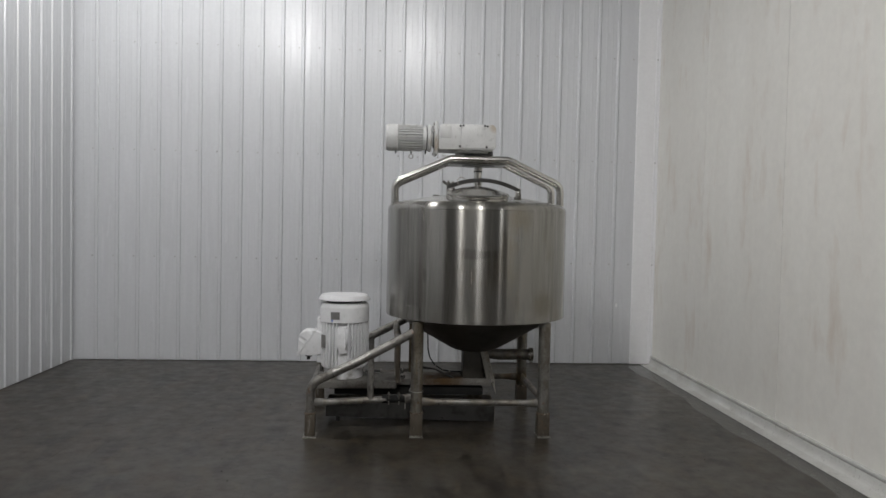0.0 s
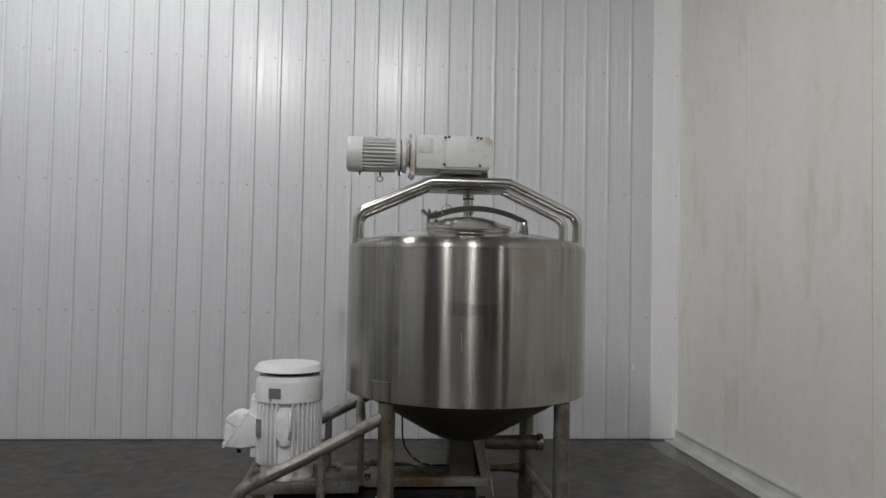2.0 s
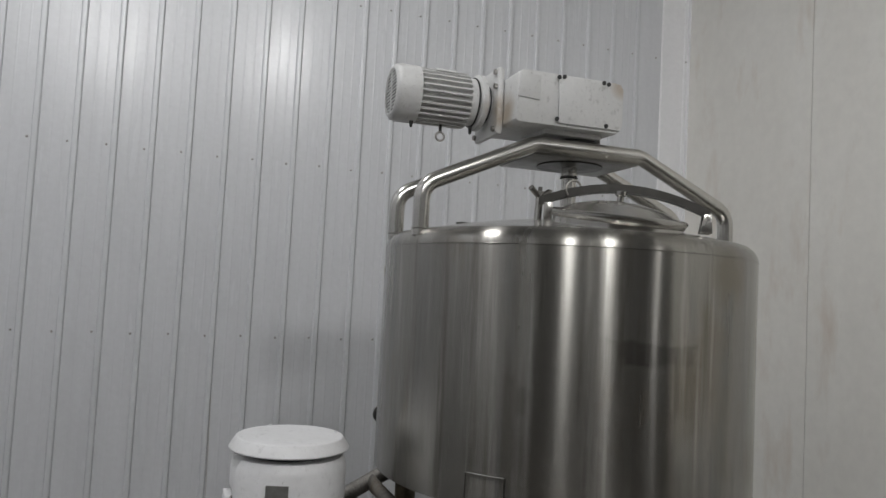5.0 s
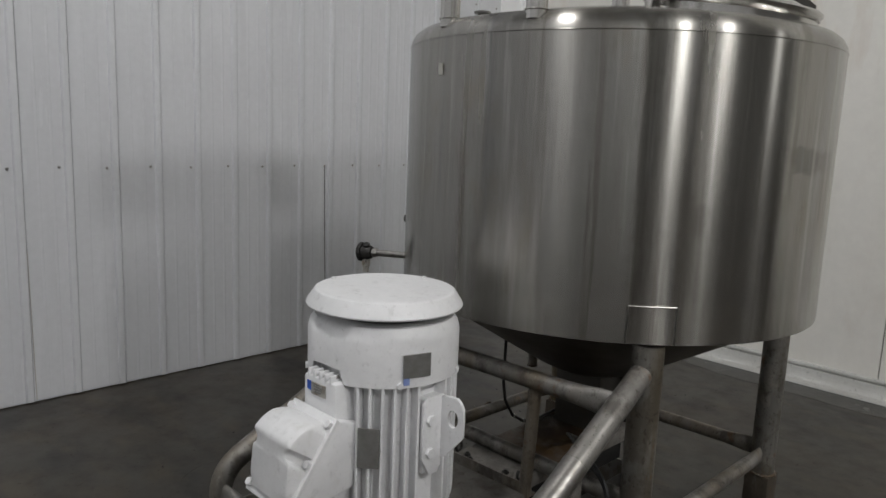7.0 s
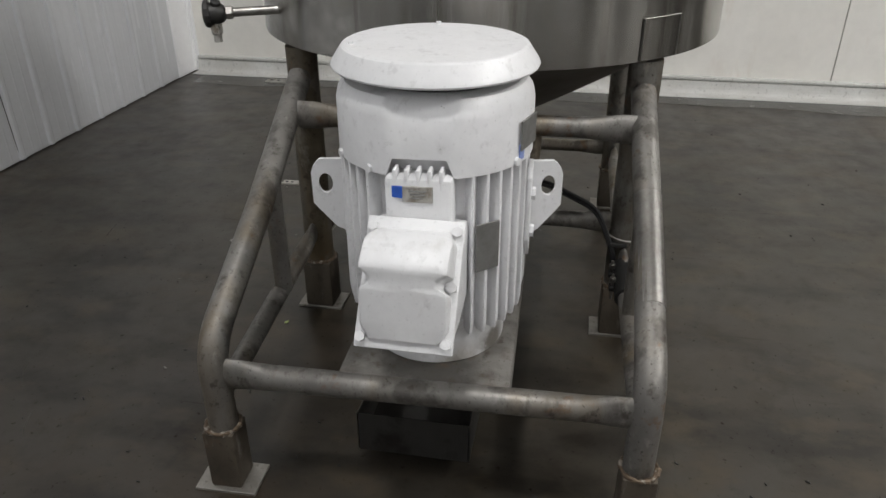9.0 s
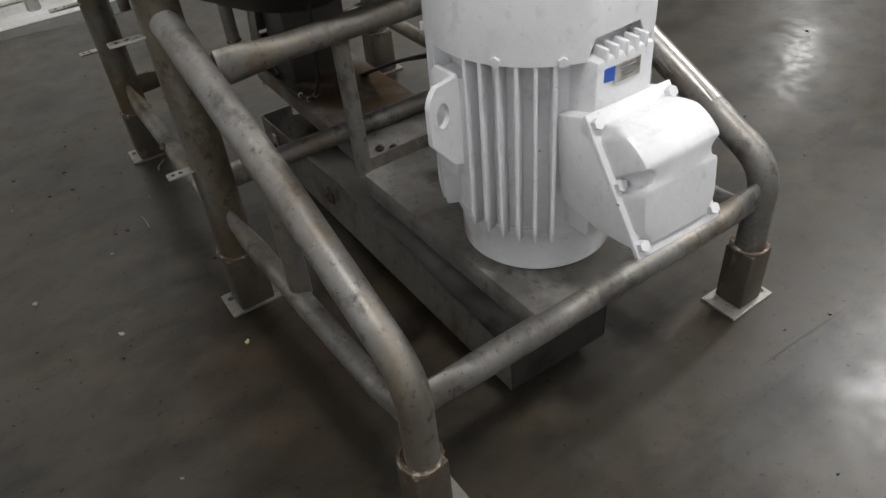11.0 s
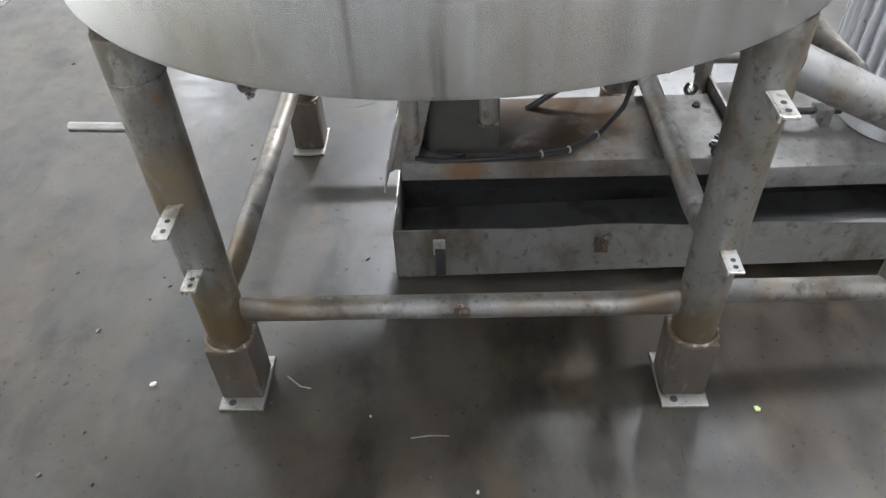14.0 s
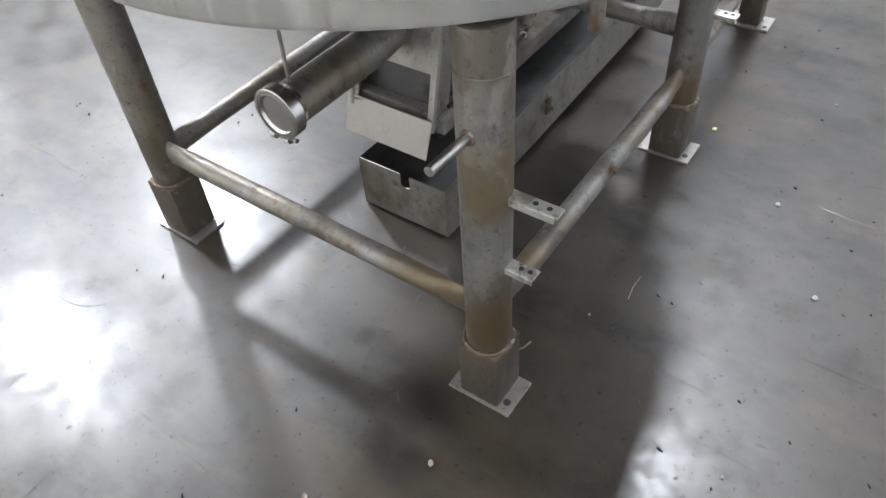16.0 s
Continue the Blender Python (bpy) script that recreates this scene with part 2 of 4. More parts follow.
concrete = surface("polished_concrete", (0.047, 0.0405, 0.031), (0.029, 0.0246, 0.018), (0.30, 0.46), 0, 0.7, (1, 1, 1), (0.3, 0.7), 120, 0.0,
                   spots=(((0.016, 0.012, 0.008), (0.705, 0.345, 0), 0.035), ((0.02, 0.018, 0.015), (0.735, 0.42, 0), 0.07), ((0.03, 0.014, 0.006), (0.704, 0.49, 0), 0.022), ((0.018, 0.016, 0.014), (-0.017, 0.769, 0), 0.05), ((0.02, 0.013, 0.008), (0.53, 0.17, 0), 0.03)),
                   gloss=0.46, rough_scale=7.5, coat=(0.04, 0.20, 0.16), pits=((55.0, (1, 1, 1), (0.62, 0.72), 0.8, 0), (7.0, (1, 1, 1), (0.52, 0.68), 0.25, 0),
                       (26.0, (1, 0.05, 1), (0.68, 0.74), 0.6, 35), (20.0, (1, 0.04, 1), (0.68, 0.74), 0.6, -50)), layers=(
                       ((0.034, 0.024, 0.0135), 1.2, (1, 1, 1), (0.45, 0.60), 0.85, 0),
                       ((0.054, 0.051, 0.0455), 2.2, (1, 1, 1), (0.48, 0.72), 0.6, 0),
                       ((0.010, 0.0078, 0.005), 2.6, (1.5, 0.7, 1), (0.47, 0.62), 0.85, 25),
                       ((0.056, 0.043, 0.026), 5.0, (1.3, 0.7, 1), (0.52, 0.67), 0.75, 40),
                       ((0.014, 0.012, 0.0095), 15.0, (1, 1, 1), (0.58, 0.74), 0.55, 0),
                       ((0.010, 0.0085, 0.007), 70.0, (1, 1, 1), (0.66, 0.78), 0.6, 0)))
rib_paint = surface("ribbed_white_paint", (0.66, 0.67, 0.69), (0.61, 0.62, 0.64), (0.20, 0.29), 0, 2.2, (6, 6, 0.5), (0.3, 0.7), 30, 0.03, random=0.012)
trim_paint = surface("white_trim_paint", (0.88, 0.88, 0.89), (0.83, 0.83, 0.84), (0.3, 0.4), 0, 2, (3, 3, 0.5), (0.3, 0.7), 30, 0.03)
cream_paint = surface("cream_wall_paint", (0.87, 0.855, 0.805), (0.83, 0.81, 0.755), (0.45, 0.6), 0, 1.3, (1.5, 2.5, 0.6), (0.35, 0.7), 14, 0.05,
                      (0.63, 0.54, 0.45), (0.56, 0.86), 1.8, (1, 2.2, 0.6), random=0.015, layers=(((0.64, 0.55, 0.48), 4.0, (1, 1, 0.5), (0.60, 0.80), 0.4, 0),))
joint_grey = surface("wall_joint_grey", (0.42, 0.40, 0.36), (0.34, 0.32, 0.29), (0.6, 0.7), 0, 3)
curb_paint = surface("curb_paint", (0.62, 0.62, 0.60), (0.5, 0.49, 0.46), (0.4, 0.55), 0, 3, (1, 1, 1), (0.35, 0.7), 40, 0.08,
                     (0.3, 0.27, 0.22), (0.66, 0.85), 6, grime=0.35)
strip_grey = surface("worn_floor_paint", (0.095, 0.092, 0.085), (0.06, 0.057, 0.051), (0.16, 0.3), 0, 4, (1, 1, 1), (0.3, 0.7), 60, 0.1, rough_scale=12.0, layers=(((0.045, 0.04, 0.034), 9.0, (1, 1, 1), (0.5, 0.64), 0.8, 0),))
far_paint = surface("warehouse_paint", (0.36, 0.36, 0.35), (0.30, 0.30, 0.29), (0.6, 0.7), 0, 0.8)
ceiling_paint = surface("ceiling_paint", (0.36, 0.36, 0.355), (0.31, 0.31, 0.305), (0.6, 0.7), 0, 0.8)
tank_steel = surface("brushed_tank_steel", (0.37, 0.36, 0.337), (0.285, 0.275, 0.253), (0.22, 0.28), 0.95, 2.0, (5, 5, 0.35), (0.3, 0.72), 70, 0.0,
                     brushed=1.0, wave=(2.6, (1, 1, 0.25), 0.0022), layers=(
                         ((0.17, 0.175, 0.185), 8.0, (1, 1, 0.09), (0.57, 0.68), 0.4, 0),
                         ((0.24, 0.205, 0.155), 2.3, (1, 1, 0.5), (0.55, 0.70), 0.6, 0),
                         ((0.27, 0.24, 0.19), 6.0, (1, 1, 0.5), (0.58, 0.70), 0.5, 0),
                         ((0.44, 0.44, 0.43), 11.0, (1, 1, 0.06), (0.54, 0.74), 0.3, 0),
                         ((0.20, 0.185, 0.16), 15.0, (1, 1, 0.045), (0.57, 0.66), 0.65, 0),
                         ((0.55, 0.54, 0.51), 34.0, (1, 1, 0.03), (0.54, 0.66), 0.42, 0),
                         ((0.22, 0.20, 0.17), 52.0, (1, 1, 0.025), (0.58, 0.68), 0.3, 0)), spots=(
                             ((0.27, 0.245, 0.205), (0.24, -0.69, 1.66), 0.13), ((0.27, 0.245, 0.205), (0.45, -0.58, 1.02), 0.14)), grime=0.12,
                     # the last band paints the brightness of the lower back side into the steel
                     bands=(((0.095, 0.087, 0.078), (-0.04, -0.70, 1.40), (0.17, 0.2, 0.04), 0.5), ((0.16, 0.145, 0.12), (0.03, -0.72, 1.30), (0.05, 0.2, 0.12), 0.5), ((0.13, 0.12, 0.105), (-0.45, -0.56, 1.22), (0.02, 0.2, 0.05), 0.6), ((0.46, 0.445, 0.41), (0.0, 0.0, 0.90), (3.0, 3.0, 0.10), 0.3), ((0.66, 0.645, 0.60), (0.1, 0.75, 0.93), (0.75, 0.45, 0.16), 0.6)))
# a darker steel tone than the shell above it
cone_steel = surface("dark_cone_steel", (0.17, 0.16, 0.145), (0.11, 0.10, 0.09), (0.35, 0.5), 0.9, 4, (1, 1, 0.6), (0.3, 0.7), 60, 0.05)
dull_steel = surface("dull_dark_steel", (0.24, 0.235, 0.22), (0.16, 0.155, 0.145), (0.25, 0.4), 1, 9, (1, 1, 1), (0.3, 0.7), 80, 0.04)
polished = surface("polished_steel", (0.60, 0.59, 0.565), (0.50, 0.485, 0.455), (0.19, 0.29), 1, 6, (1, 1, 1), (0.3, 0.7), 80, 0.01, layers=(
    ((0.30, 0.27, 0.22), 5.0, (1, 1, 1), (0.58, 0.75), 0.5, 0),), grime=0.15)
frame_steel = surface("dull_frame_steel", (0.31, 0.298, 0.278), (0.185, 0.176, 0.163), (0.42, 0.68), 0.72, 7, (1, 1, 0.7), (0.3, 0.7), 60, 0.14, layers=(
    ((0.185, 0.142, 0.088), 6.0, (1, 1, 0.18), (0.47, 0.66), 0.7, 0),
    ((0.085, 0.076, 0.066), 13.0, (1, 1, 0.8), (0.52, 0.64), 0.7, 0),
    ((0.42, 0.405, 0.375), 30.0, (1, 1, 0.5), (0.60, 0.72), 0.5, 0),
    ((0.19, 0.105, 0.05), 16.0, (1, 1, 1), (0.62, 0.70), 0.6, 0)), spots=(
    ((0.17, 0.13, 0.085), (0.40, 0.48, 0.26), 0.14), ((0.16, 0.12, 0.08), (-0.40, 0.48, 0.25), 0.1), ((0.17, 0.13, 0.08), (0.49, 0.35, 0.27), 0.14)), grime=0.65)
leg_steel = surface("stained_leg_steel", (0.285, 0.276, 0.255), (0.185, 0.178, 0.163), (0.46, 0.66), 0.8, 7, (1, 1, 0.3), (0.3, 0.7), 60, 0.12, layers=(
    ((0.205, 0.16, 0.092), 8.0, (1, 1, 0.12), (0.45, 0.63), 0.7, 0),
    ((0.10, 0.085, 0.065), 26.0, (1, 1, 0.4), (0.57, 0.70), 0.55, 0),
    ((0.36, 0.345, 0.31), 20.0, (1, 1, 0.08), (0.58, 0.70), 0.5, 0),
    ((0.115, 0.095, 0.068), 9.0, (1, 1, 0.7), (0.50, 0.60), 0.6, 0),
    ((0.34, 0.32, 0.28), 15.0, (1, 1, 0.6), (0.57, 0.64), 0.55, 0),
    ((0.22, 0.105, 0.04), 19.0, (1, 1, 0.7), (0.62, 0.70), 0.7, 0)), spots=(
        ((0.30, 0.10, 0.025), (0.45, 0.55, 0.235), 0.045), ((0.28, 0.10, 0.03), (0.50, 0.58, 0.33), 0.04),
        ((0.16, 0.115, 0.06), (0.48, 0.52, 0.25), 0.13), ((0.15, 0.115, 0.07), (-0.48, 0.50, 0.22), 0.12), ((0.19, 0.145, 0.085), (0.50, 0.52, 0.6), 0.1)), grime=0.65)
foot_steel = surface("pale_foot_plate", (0.37, 0.355, 0.325), (0.26, 0.245, 0.22), (0.4, 0.55), 0.7, 20, (1, 1, 1), (0.3, 0.7), 80, 0.1,
                     (0.26, 0.19, 0.13), (0.6, 0.8), 18, grime=0.6)
stub_steel = surface("brown_stub_steel", (0.14, 0.118, 0.092), (0.085, 0.07, 0.054), (0.5, 0.68), 0.6, 9, (1, 1, 0.5), (0.3, 0.7), 60, 0.1,
                     (0.17, 0.105, 0.06), (0.58, 0.8), 9, layers=(((0.34, 0.32, 0.29), 26.0, (1, 1, 0.3), (0.6, 0.72), 0.5, 0),), grime=0.6)
weld = surface("rusty_weld", (0.17, 0.125, 0.085), (0.09, 0.065, 0.045), (0.45, 0.65), 0.6, 70, (1, 1, 1), (0.3, 0.7), 160, 0.5, layers=(((0.42, 0.39, 0.35), 50.0, (1, 1, 1), (0.54, 0.62), 0.7, 0),))
sheet_steel = surface("stained_sheet_steel", (0.40, 0.385, 0.355), (0.28, 0.265, 0.235), (0.34, 0.52), 0.8, 5, (1, 1, 1), (0.3, 0.7), 60, 0.08, layers=(
    ((0.14, 0.10, 0.06), 7.0, (1, 1, 0.6), (0.50, 0.66), 0.8, 0),
    ((0.12, 0.11, 0.10), 20.0, (1, 1, 0.6), (0.60, 0.70), 0.5, 0)), grime=0.5)
# darkest steel tone: two trough walls and the slab inside the housing
blackish_steel = surface("blackish_sheet_steel", (0.08, 0.078, 0.075), (0.05, 0.048, 0.045), (0.26, 0.42), 0.6, 5, (1, 1, 1), (0.3, 0.7), 60, 0.06, layers=(
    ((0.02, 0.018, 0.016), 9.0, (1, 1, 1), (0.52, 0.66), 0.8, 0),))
# a tone between the dark trough walls and the pale ones
trough_floor_steel = surface("dark_trough_steel", (0.17, 0.165, 0.158), (0.10, 0.097, 0.092), (0.26, 0.42), 0.6, 4, (1, 1, 1), (0.3, 0.7), 60, 0.06, layers=(
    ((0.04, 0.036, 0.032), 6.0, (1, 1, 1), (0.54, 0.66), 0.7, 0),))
housing_paint = surface("dark_housing_paint", (0.085, 0.08, 0.068), (0.055, 0.05, 0.042), (0.4, 0.55), 0.2, 8, (1, 1, 1), (0.3, 0.7), 60, 0.14, layers=(
    ((0.15, 0.085, 0.04), 7.0, (1, 1, 1), (0.6, 0.75), 0.6, 0),), grime=0.6)
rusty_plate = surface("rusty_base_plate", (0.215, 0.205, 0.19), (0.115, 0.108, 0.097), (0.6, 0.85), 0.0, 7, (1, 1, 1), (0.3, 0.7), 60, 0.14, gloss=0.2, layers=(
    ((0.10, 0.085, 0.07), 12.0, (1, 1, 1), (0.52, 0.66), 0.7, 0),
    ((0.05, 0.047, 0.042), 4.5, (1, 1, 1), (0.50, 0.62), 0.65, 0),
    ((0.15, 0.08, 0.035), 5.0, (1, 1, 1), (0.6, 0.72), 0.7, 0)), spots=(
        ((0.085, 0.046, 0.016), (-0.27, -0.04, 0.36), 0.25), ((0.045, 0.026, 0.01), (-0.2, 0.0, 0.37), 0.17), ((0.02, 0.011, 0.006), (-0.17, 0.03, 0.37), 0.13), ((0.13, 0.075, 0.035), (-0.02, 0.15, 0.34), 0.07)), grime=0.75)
bracket_steel = surface("pale_bracket_steel", (0.6, 0.59, 0.55), (0.48, 0.46, 0.42), (0.35, 0.5), 0.7, 18, (1, 1, 1), (0.3, 0.7), 80, 0.06, layers=(((0.22, 0.18, 0.13), 26.0, (1, 1, 1), (0.52, 0.62), 0.7, 0),), grime=0.75)
flap_steel = surface("pale_flap_steel", (0.56, 0.53, 0.48), (0.50, 0.47, 0.42), (0.42, 0.55), 0.45, 5, (1, 1, 1), (0.3, 0.7), 80, 0.04, grime=0.12)
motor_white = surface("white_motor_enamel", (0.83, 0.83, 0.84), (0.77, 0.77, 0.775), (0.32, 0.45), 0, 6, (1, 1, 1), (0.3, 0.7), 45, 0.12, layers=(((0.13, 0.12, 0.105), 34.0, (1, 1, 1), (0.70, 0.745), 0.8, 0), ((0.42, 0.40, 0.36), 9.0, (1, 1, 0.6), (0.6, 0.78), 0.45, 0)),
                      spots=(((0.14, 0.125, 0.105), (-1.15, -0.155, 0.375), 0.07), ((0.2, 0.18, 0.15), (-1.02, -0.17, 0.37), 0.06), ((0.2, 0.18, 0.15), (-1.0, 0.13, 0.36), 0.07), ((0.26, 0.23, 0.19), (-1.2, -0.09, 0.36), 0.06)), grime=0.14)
gear_white = surface("old_white_enamel", (0.70, 0.70, 0.695), (0.63, 0.63, 0.62), (0.36, 0.48), 0, 6, (1, 1, 1), (0.3, 0.7), 45, 0.12, layers=(((0.13, 0.12, 0.105), 34.0, (1, 1, 1), (0.70, 0.745), 0.8, 0), ((0.42, 0.40, 0.36), 9.0, (1, 1, 0.6), (0.6, 0.78), 0.45, 0),),
                     spots=(((0.40, 0.34, 0.27), (-0.37, -0.1, 2.27), 0.09), ((0.46, 0.40, 0.33), (0.1, -0.19, 2.40), 0.06)), grime=0.25)
name_metal = surface("nameplate_metal", (0.30, 0.295, 0.285), (0.24, 0.235, 0.225), (0.4, 0.5), 0.6, 30)
black = surface("black_rubber", (0.012, 0.012, 0.013), (0.02, 0.02, 0.02), (0.45, 0.6), 0, 20)
black_paint = surface("black_guard_paint", (0.012, 0.012, 0.012), (0.018, 0.017, 0.016), (0.7, 0.85), 0, 8, gloss=0.15)
arm_steel = surface("dark_clamp_steel", (0.10, 0.097, 0.09), (0.06, 0.058, 0.054), (0.3, 0.45), 0.9, 12)
dark_iron = surface("dark_cast_iron", (0.05, 0.048, 0.045), (0.03, 0.03, 0.03), (0.4, 0.55), 0.5, 30)
bolt_steel = surface("bolt_steel", (0.42, 0.41, 0.39), (0.3, 0.28, 0.26), (0.3, 0.45), 1, 40)
blue_paint = surface("blue_sticker", (0.03, 0.12, 0.55), (0.025, 0.10, 0.48), (0.4, 0.5), 0, 30)
paper = surface("paper_scrap", (0.33, 0.32, 0.30), (0.24, 0.23, 0.21), (0.6, 0.7), 0, 40)
glass_dark = surface("dark_opening", (0.02, 0.02, 0.02), (0.03, 0.03, 0.03), (0.5, 0.6), 0, 20)
scuff_dark = surface("rubber_scuff", (0.017, 0.0155, 0.013), (0.024, 0.0215, 0.018), (0.35, 0.5), 0, 30)
tape_blue = surface("faded_blue_tape", (0.22, 0.30, 0.62), (0.35, 0.42, 0.68), (0.4, 0.5), 0, 30)

# ---- the room ----
WALL_Y, LEFT_X, RIGHT_X, TOP = 2.438, -4.3, 2.39, 6.2


def structure(name, bm, material, label, smooth=0):
    return tagged(part(name, bm, material, smooth=smooth), label, kind="structure")


floor = structure("floor", box(22, 22, 0.2, pose(0, -7.2, -0.1)), concrete, "dark polished concrete floor with scuffs and stains")
ceiling = structure("ceiling", box(22, 22, 0.2, pose(0, -7.2, TOP + 0.1)), ceiling_paint, "plain pale ceiling")
wall_back = structure("wall_back", box(22, 0.2, TOP, pose(0, WALL_Y + 0.11, TOP / 2)), rib_paint, "white ribbed metal wall with rows of screws")
wall_left = structure("wall_left", box(0.2, 7.0, TOP, pose(LEFT_X - 0.11, WALL_Y - 3.5, TOP / 2)), rib_paint, "white ribbed metal side wall")
wall_right = structure("wall_right", box(0.2, 6.5, TOP, pose(RIGHT_X + 0.11, WALL_Y - 3.25, TOP / 2)), joint_grey, "cream painted panel wall with faint stains")
structure("wall_front", box(22, 0.2, TOP, pose(0, -18.2, TOP / 2)), far_paint, "plain grey warehouse wall")
structure("wall_far_left", box(0.2, 22, TOP, pose(-10.9, -7.2, TOP / 2)), far_paint, "plain grey warehouse wall")
structure("wall_far_right", box(0.2, 22, TOP, pose(10.9, -7.2, TOP / 2)), far_paint, "plain grey warehouse wall")

PITCH = 0.2285


def rib_panel(height):
    """One strip of ribbed sheet: a flat with two shallow creases and a narrow upstanding rib at its end."""
    prof = [(0.0, 0.0), (0.062, 0.0), (0.065, 0.0008), (0.072, 0.0008), (0.075, 0.0), (0.128, 0.0), (0.131, 0.0008), (0.138, 0.0008), (0.141, 0.0),
            (0.186, 0.0), (0.193, 0.013), (0.2, 0.015), (0.216, 0.015), (0.222, 0.013), (PITCH - 0.001, 0.0)]
    bm = bmesh.new()
    rows = [[bm.verts.new((x, -d, z)) for x, d in prof] for z in (0.0, height)]
    for i in range(len(prof) - 1):
        bm.faces.new((rows[0][i], rows[0][i + 1], rows[1][i + 1], rows[1][i]))
    back = [[bm.verts.new((x, 0.008, z)) for x in (0.0, PITCH - 0.001)] for z in (0.0, height)]
    bm.faces.new((back[0][0], back[1][0], back[1][1], back[0][1]))
    bm.faces.new((rows[0][0], rows[1][0], back[1][0], back[0][0]))
    bm.faces.new((rows[0][-1], back[0][1], back[1][1], rows[1][-1]))
    me = bpy.data.meshes.new("panel")
    bmesh.ops.recalc_face_normals(bm, faces=bm.faces)
    bm.to_mesh(me)
    bm.free()
    me.materials.append(rib_paint)
    return me


panel_mesh = rib_panel(TOP - 0.012)
first = -1.083 - 0.2075
k0 = math.floor((LEFT_X - first) / PITCH) + 1
screws = bmesh.new()
for k in range(k0, k0 + 60):
    x = first + k * PITCH
    if x + PITCH > RIGHT_X - 0.27:
        break
    p = new("panel", panel_mesh)
    p.parent = wall_back
    p.location = (x, WALL_Y, 0.008)
    for z in (1.185, 2.39, 3.594, 4.8):
        lathe([(0.0075, 0), (0.0075, 0.002), (0.004, 0.006), (0, 0.006)], 8, pose(x + 0.163 + 0.002 * math.sin(k * 7.0), WALL_Y, z + 0.003 * math.cos(k * 3.0), 90), screws)
tagged(part("screw_rows", screws, bolt_steel, wall_back), kind="stuff")
for k in range(27):
    p = new("panel", panel_mesh)
    p.parent = wall_left
    p.matrix_basis = pose(LEFT_X, -3.78 + k * PITCH, 0.008, 0, 0, 90)

# the wide corner trim and the flat filler sheet beside it
trim = part("corner_trim", plate([(0, 0), (0.27, 0), (0.27, -0.04), (0.252, -0.04), (0.248, -0.022), (0.222, -0.022), (0.216, -0.014), (0.012, -0.014), (0, -0.004)], TOP - 0.02, pose(RIGHT_X - 0.27, WALL_Y, 0.006)), trim_paint, smooth=0)
tagged(trim, "wide white folded metal trim in the wall corner", kind="structure")
filler = part("trim", box(0.2105, 0.006, TOP - 0.02, pose(2.0143, WALL_Y - 0.001, TOP / 2)), rib_paint, smooth=0)
tagged(filler, "flat white filler sheet beside the corner trim", kind="structure")
for x, y, z in ((RIGHT_X - 0.035, 0.022, 1.185), (RIGHT_X - 0.035, 0.022, 2.39), (RIGHT_X - 0.035, 0.022, 3.594), (2.07, 0.004, 1.185), (2.07, 0.004, 2.39), (2.07, 0.004, 3.594)):
    part("screw", lathe([(0.0075, 0), (0.0075, 0.002), (0.004, 0.006), (0, 0.006)], 8, pose(x, WALL_Y - y, z, 90)), bolt_steel, trim if x > 2.1 else filler)
part("dent", lathe([(0, 0), (0.02, 0), (0.012, 0.004), (0, 0.005)], 9, pose(1.945, WALL_Y - 0.004, 0.70, 90) @ Matrix.Diagonal((0.7, 1.3, 1, 1))), trim_paint, filler)

part("panel_lap", tube([(0.470, WALL_Y - 0.003, 1.184), (0.476, WALL_Y - 0.003, 0.7), (0.485, WALL_Y - 0.003, 0.4), (0.5, WALL_Y - 0.003, 0.01)], 0.0019, 6), strip_grey, wall_back)
part("panel_lap", tube([(-1.291, WALL_Y - 0.001, 0.78), (-1.282, WALL_Y - 0.001, 0.012)], 0.002, 6), joint_grey, wall_back)
part("dent_mark", lathe([(0, 0), (0.012, 0), (0.008, 0.003), (0, 0.004)], 9, pose(-1.529, WALL_Y, 0.327, 90) @ Matrix.Diagonal((0.7, 1.5, 1, 1))), joint_grey, wall_back)

# the smooth panels of the right wall, with open joints
ys = [WALL_Y, 1.10, -0.41, -1.89, -3.37, -4.06]
for a, b in zip(ys, ys[1:]):
    part("panel", box(0.014, a - b - 0.006, TOP - 0.02, pose(RIGHT_X + 0.001, (a + b) / 2, TOP / 2), 0.0015), cream_paint, wall_right, smooth=0)

# the kerb at the foot of the right wall, the strip before it and worn paint on the floor beside it
kerb = part("baseboard", plate([(0, 0), (-0.046, 0), (-0.046, 0.004), (-0.034, 0.014), (-0.027, 0.03), (-0.023, 0.05), (-0.021, 0.077), (-0.006, 0.079), (-0.006, 0.085), (-0.02, 0.087), (-0.022, 0.09), (-0.022, 0.102), (-0.018, 0.107), (0, 0.109)], 6.3,
                               Matrix.Translation((RIGHT_X - 0.007, WALL_Y - 0.035, 0)) @ pose(0, 0, 0, 90)), curb_paint, smooth=0)
tagged(kerb, "pale painted kerb along the foot of the wall", kind="structure")
strip = part("kerb_strip", plate([(2.242, -3.9), (2.335, -3.9), (2.335, 2.4), (2.242, 2.4)], 0.006, pose(0, 0, -0.001), bevel=0.001), curb_paint, smooth=0)
tagged(strip, "narrow grey strip before the kerb", kind="structure")
joint = part("floor_joint", box(0.009, 6.3, 0.002, pose(2.2365, -0.75, 0.0008)), glass_dark, smooth=0)
tagged(joint, "dark open joint in the concrete floor", kind="structure")
edge = [(2.06 + 0.03 * math.sin(k * 0.29) + 0.014 * math.sin(k * 0.83 + 1) + 0.004 * math.sin(k * 2.9), -3.9 + k * 0.1) for k in range(63)]
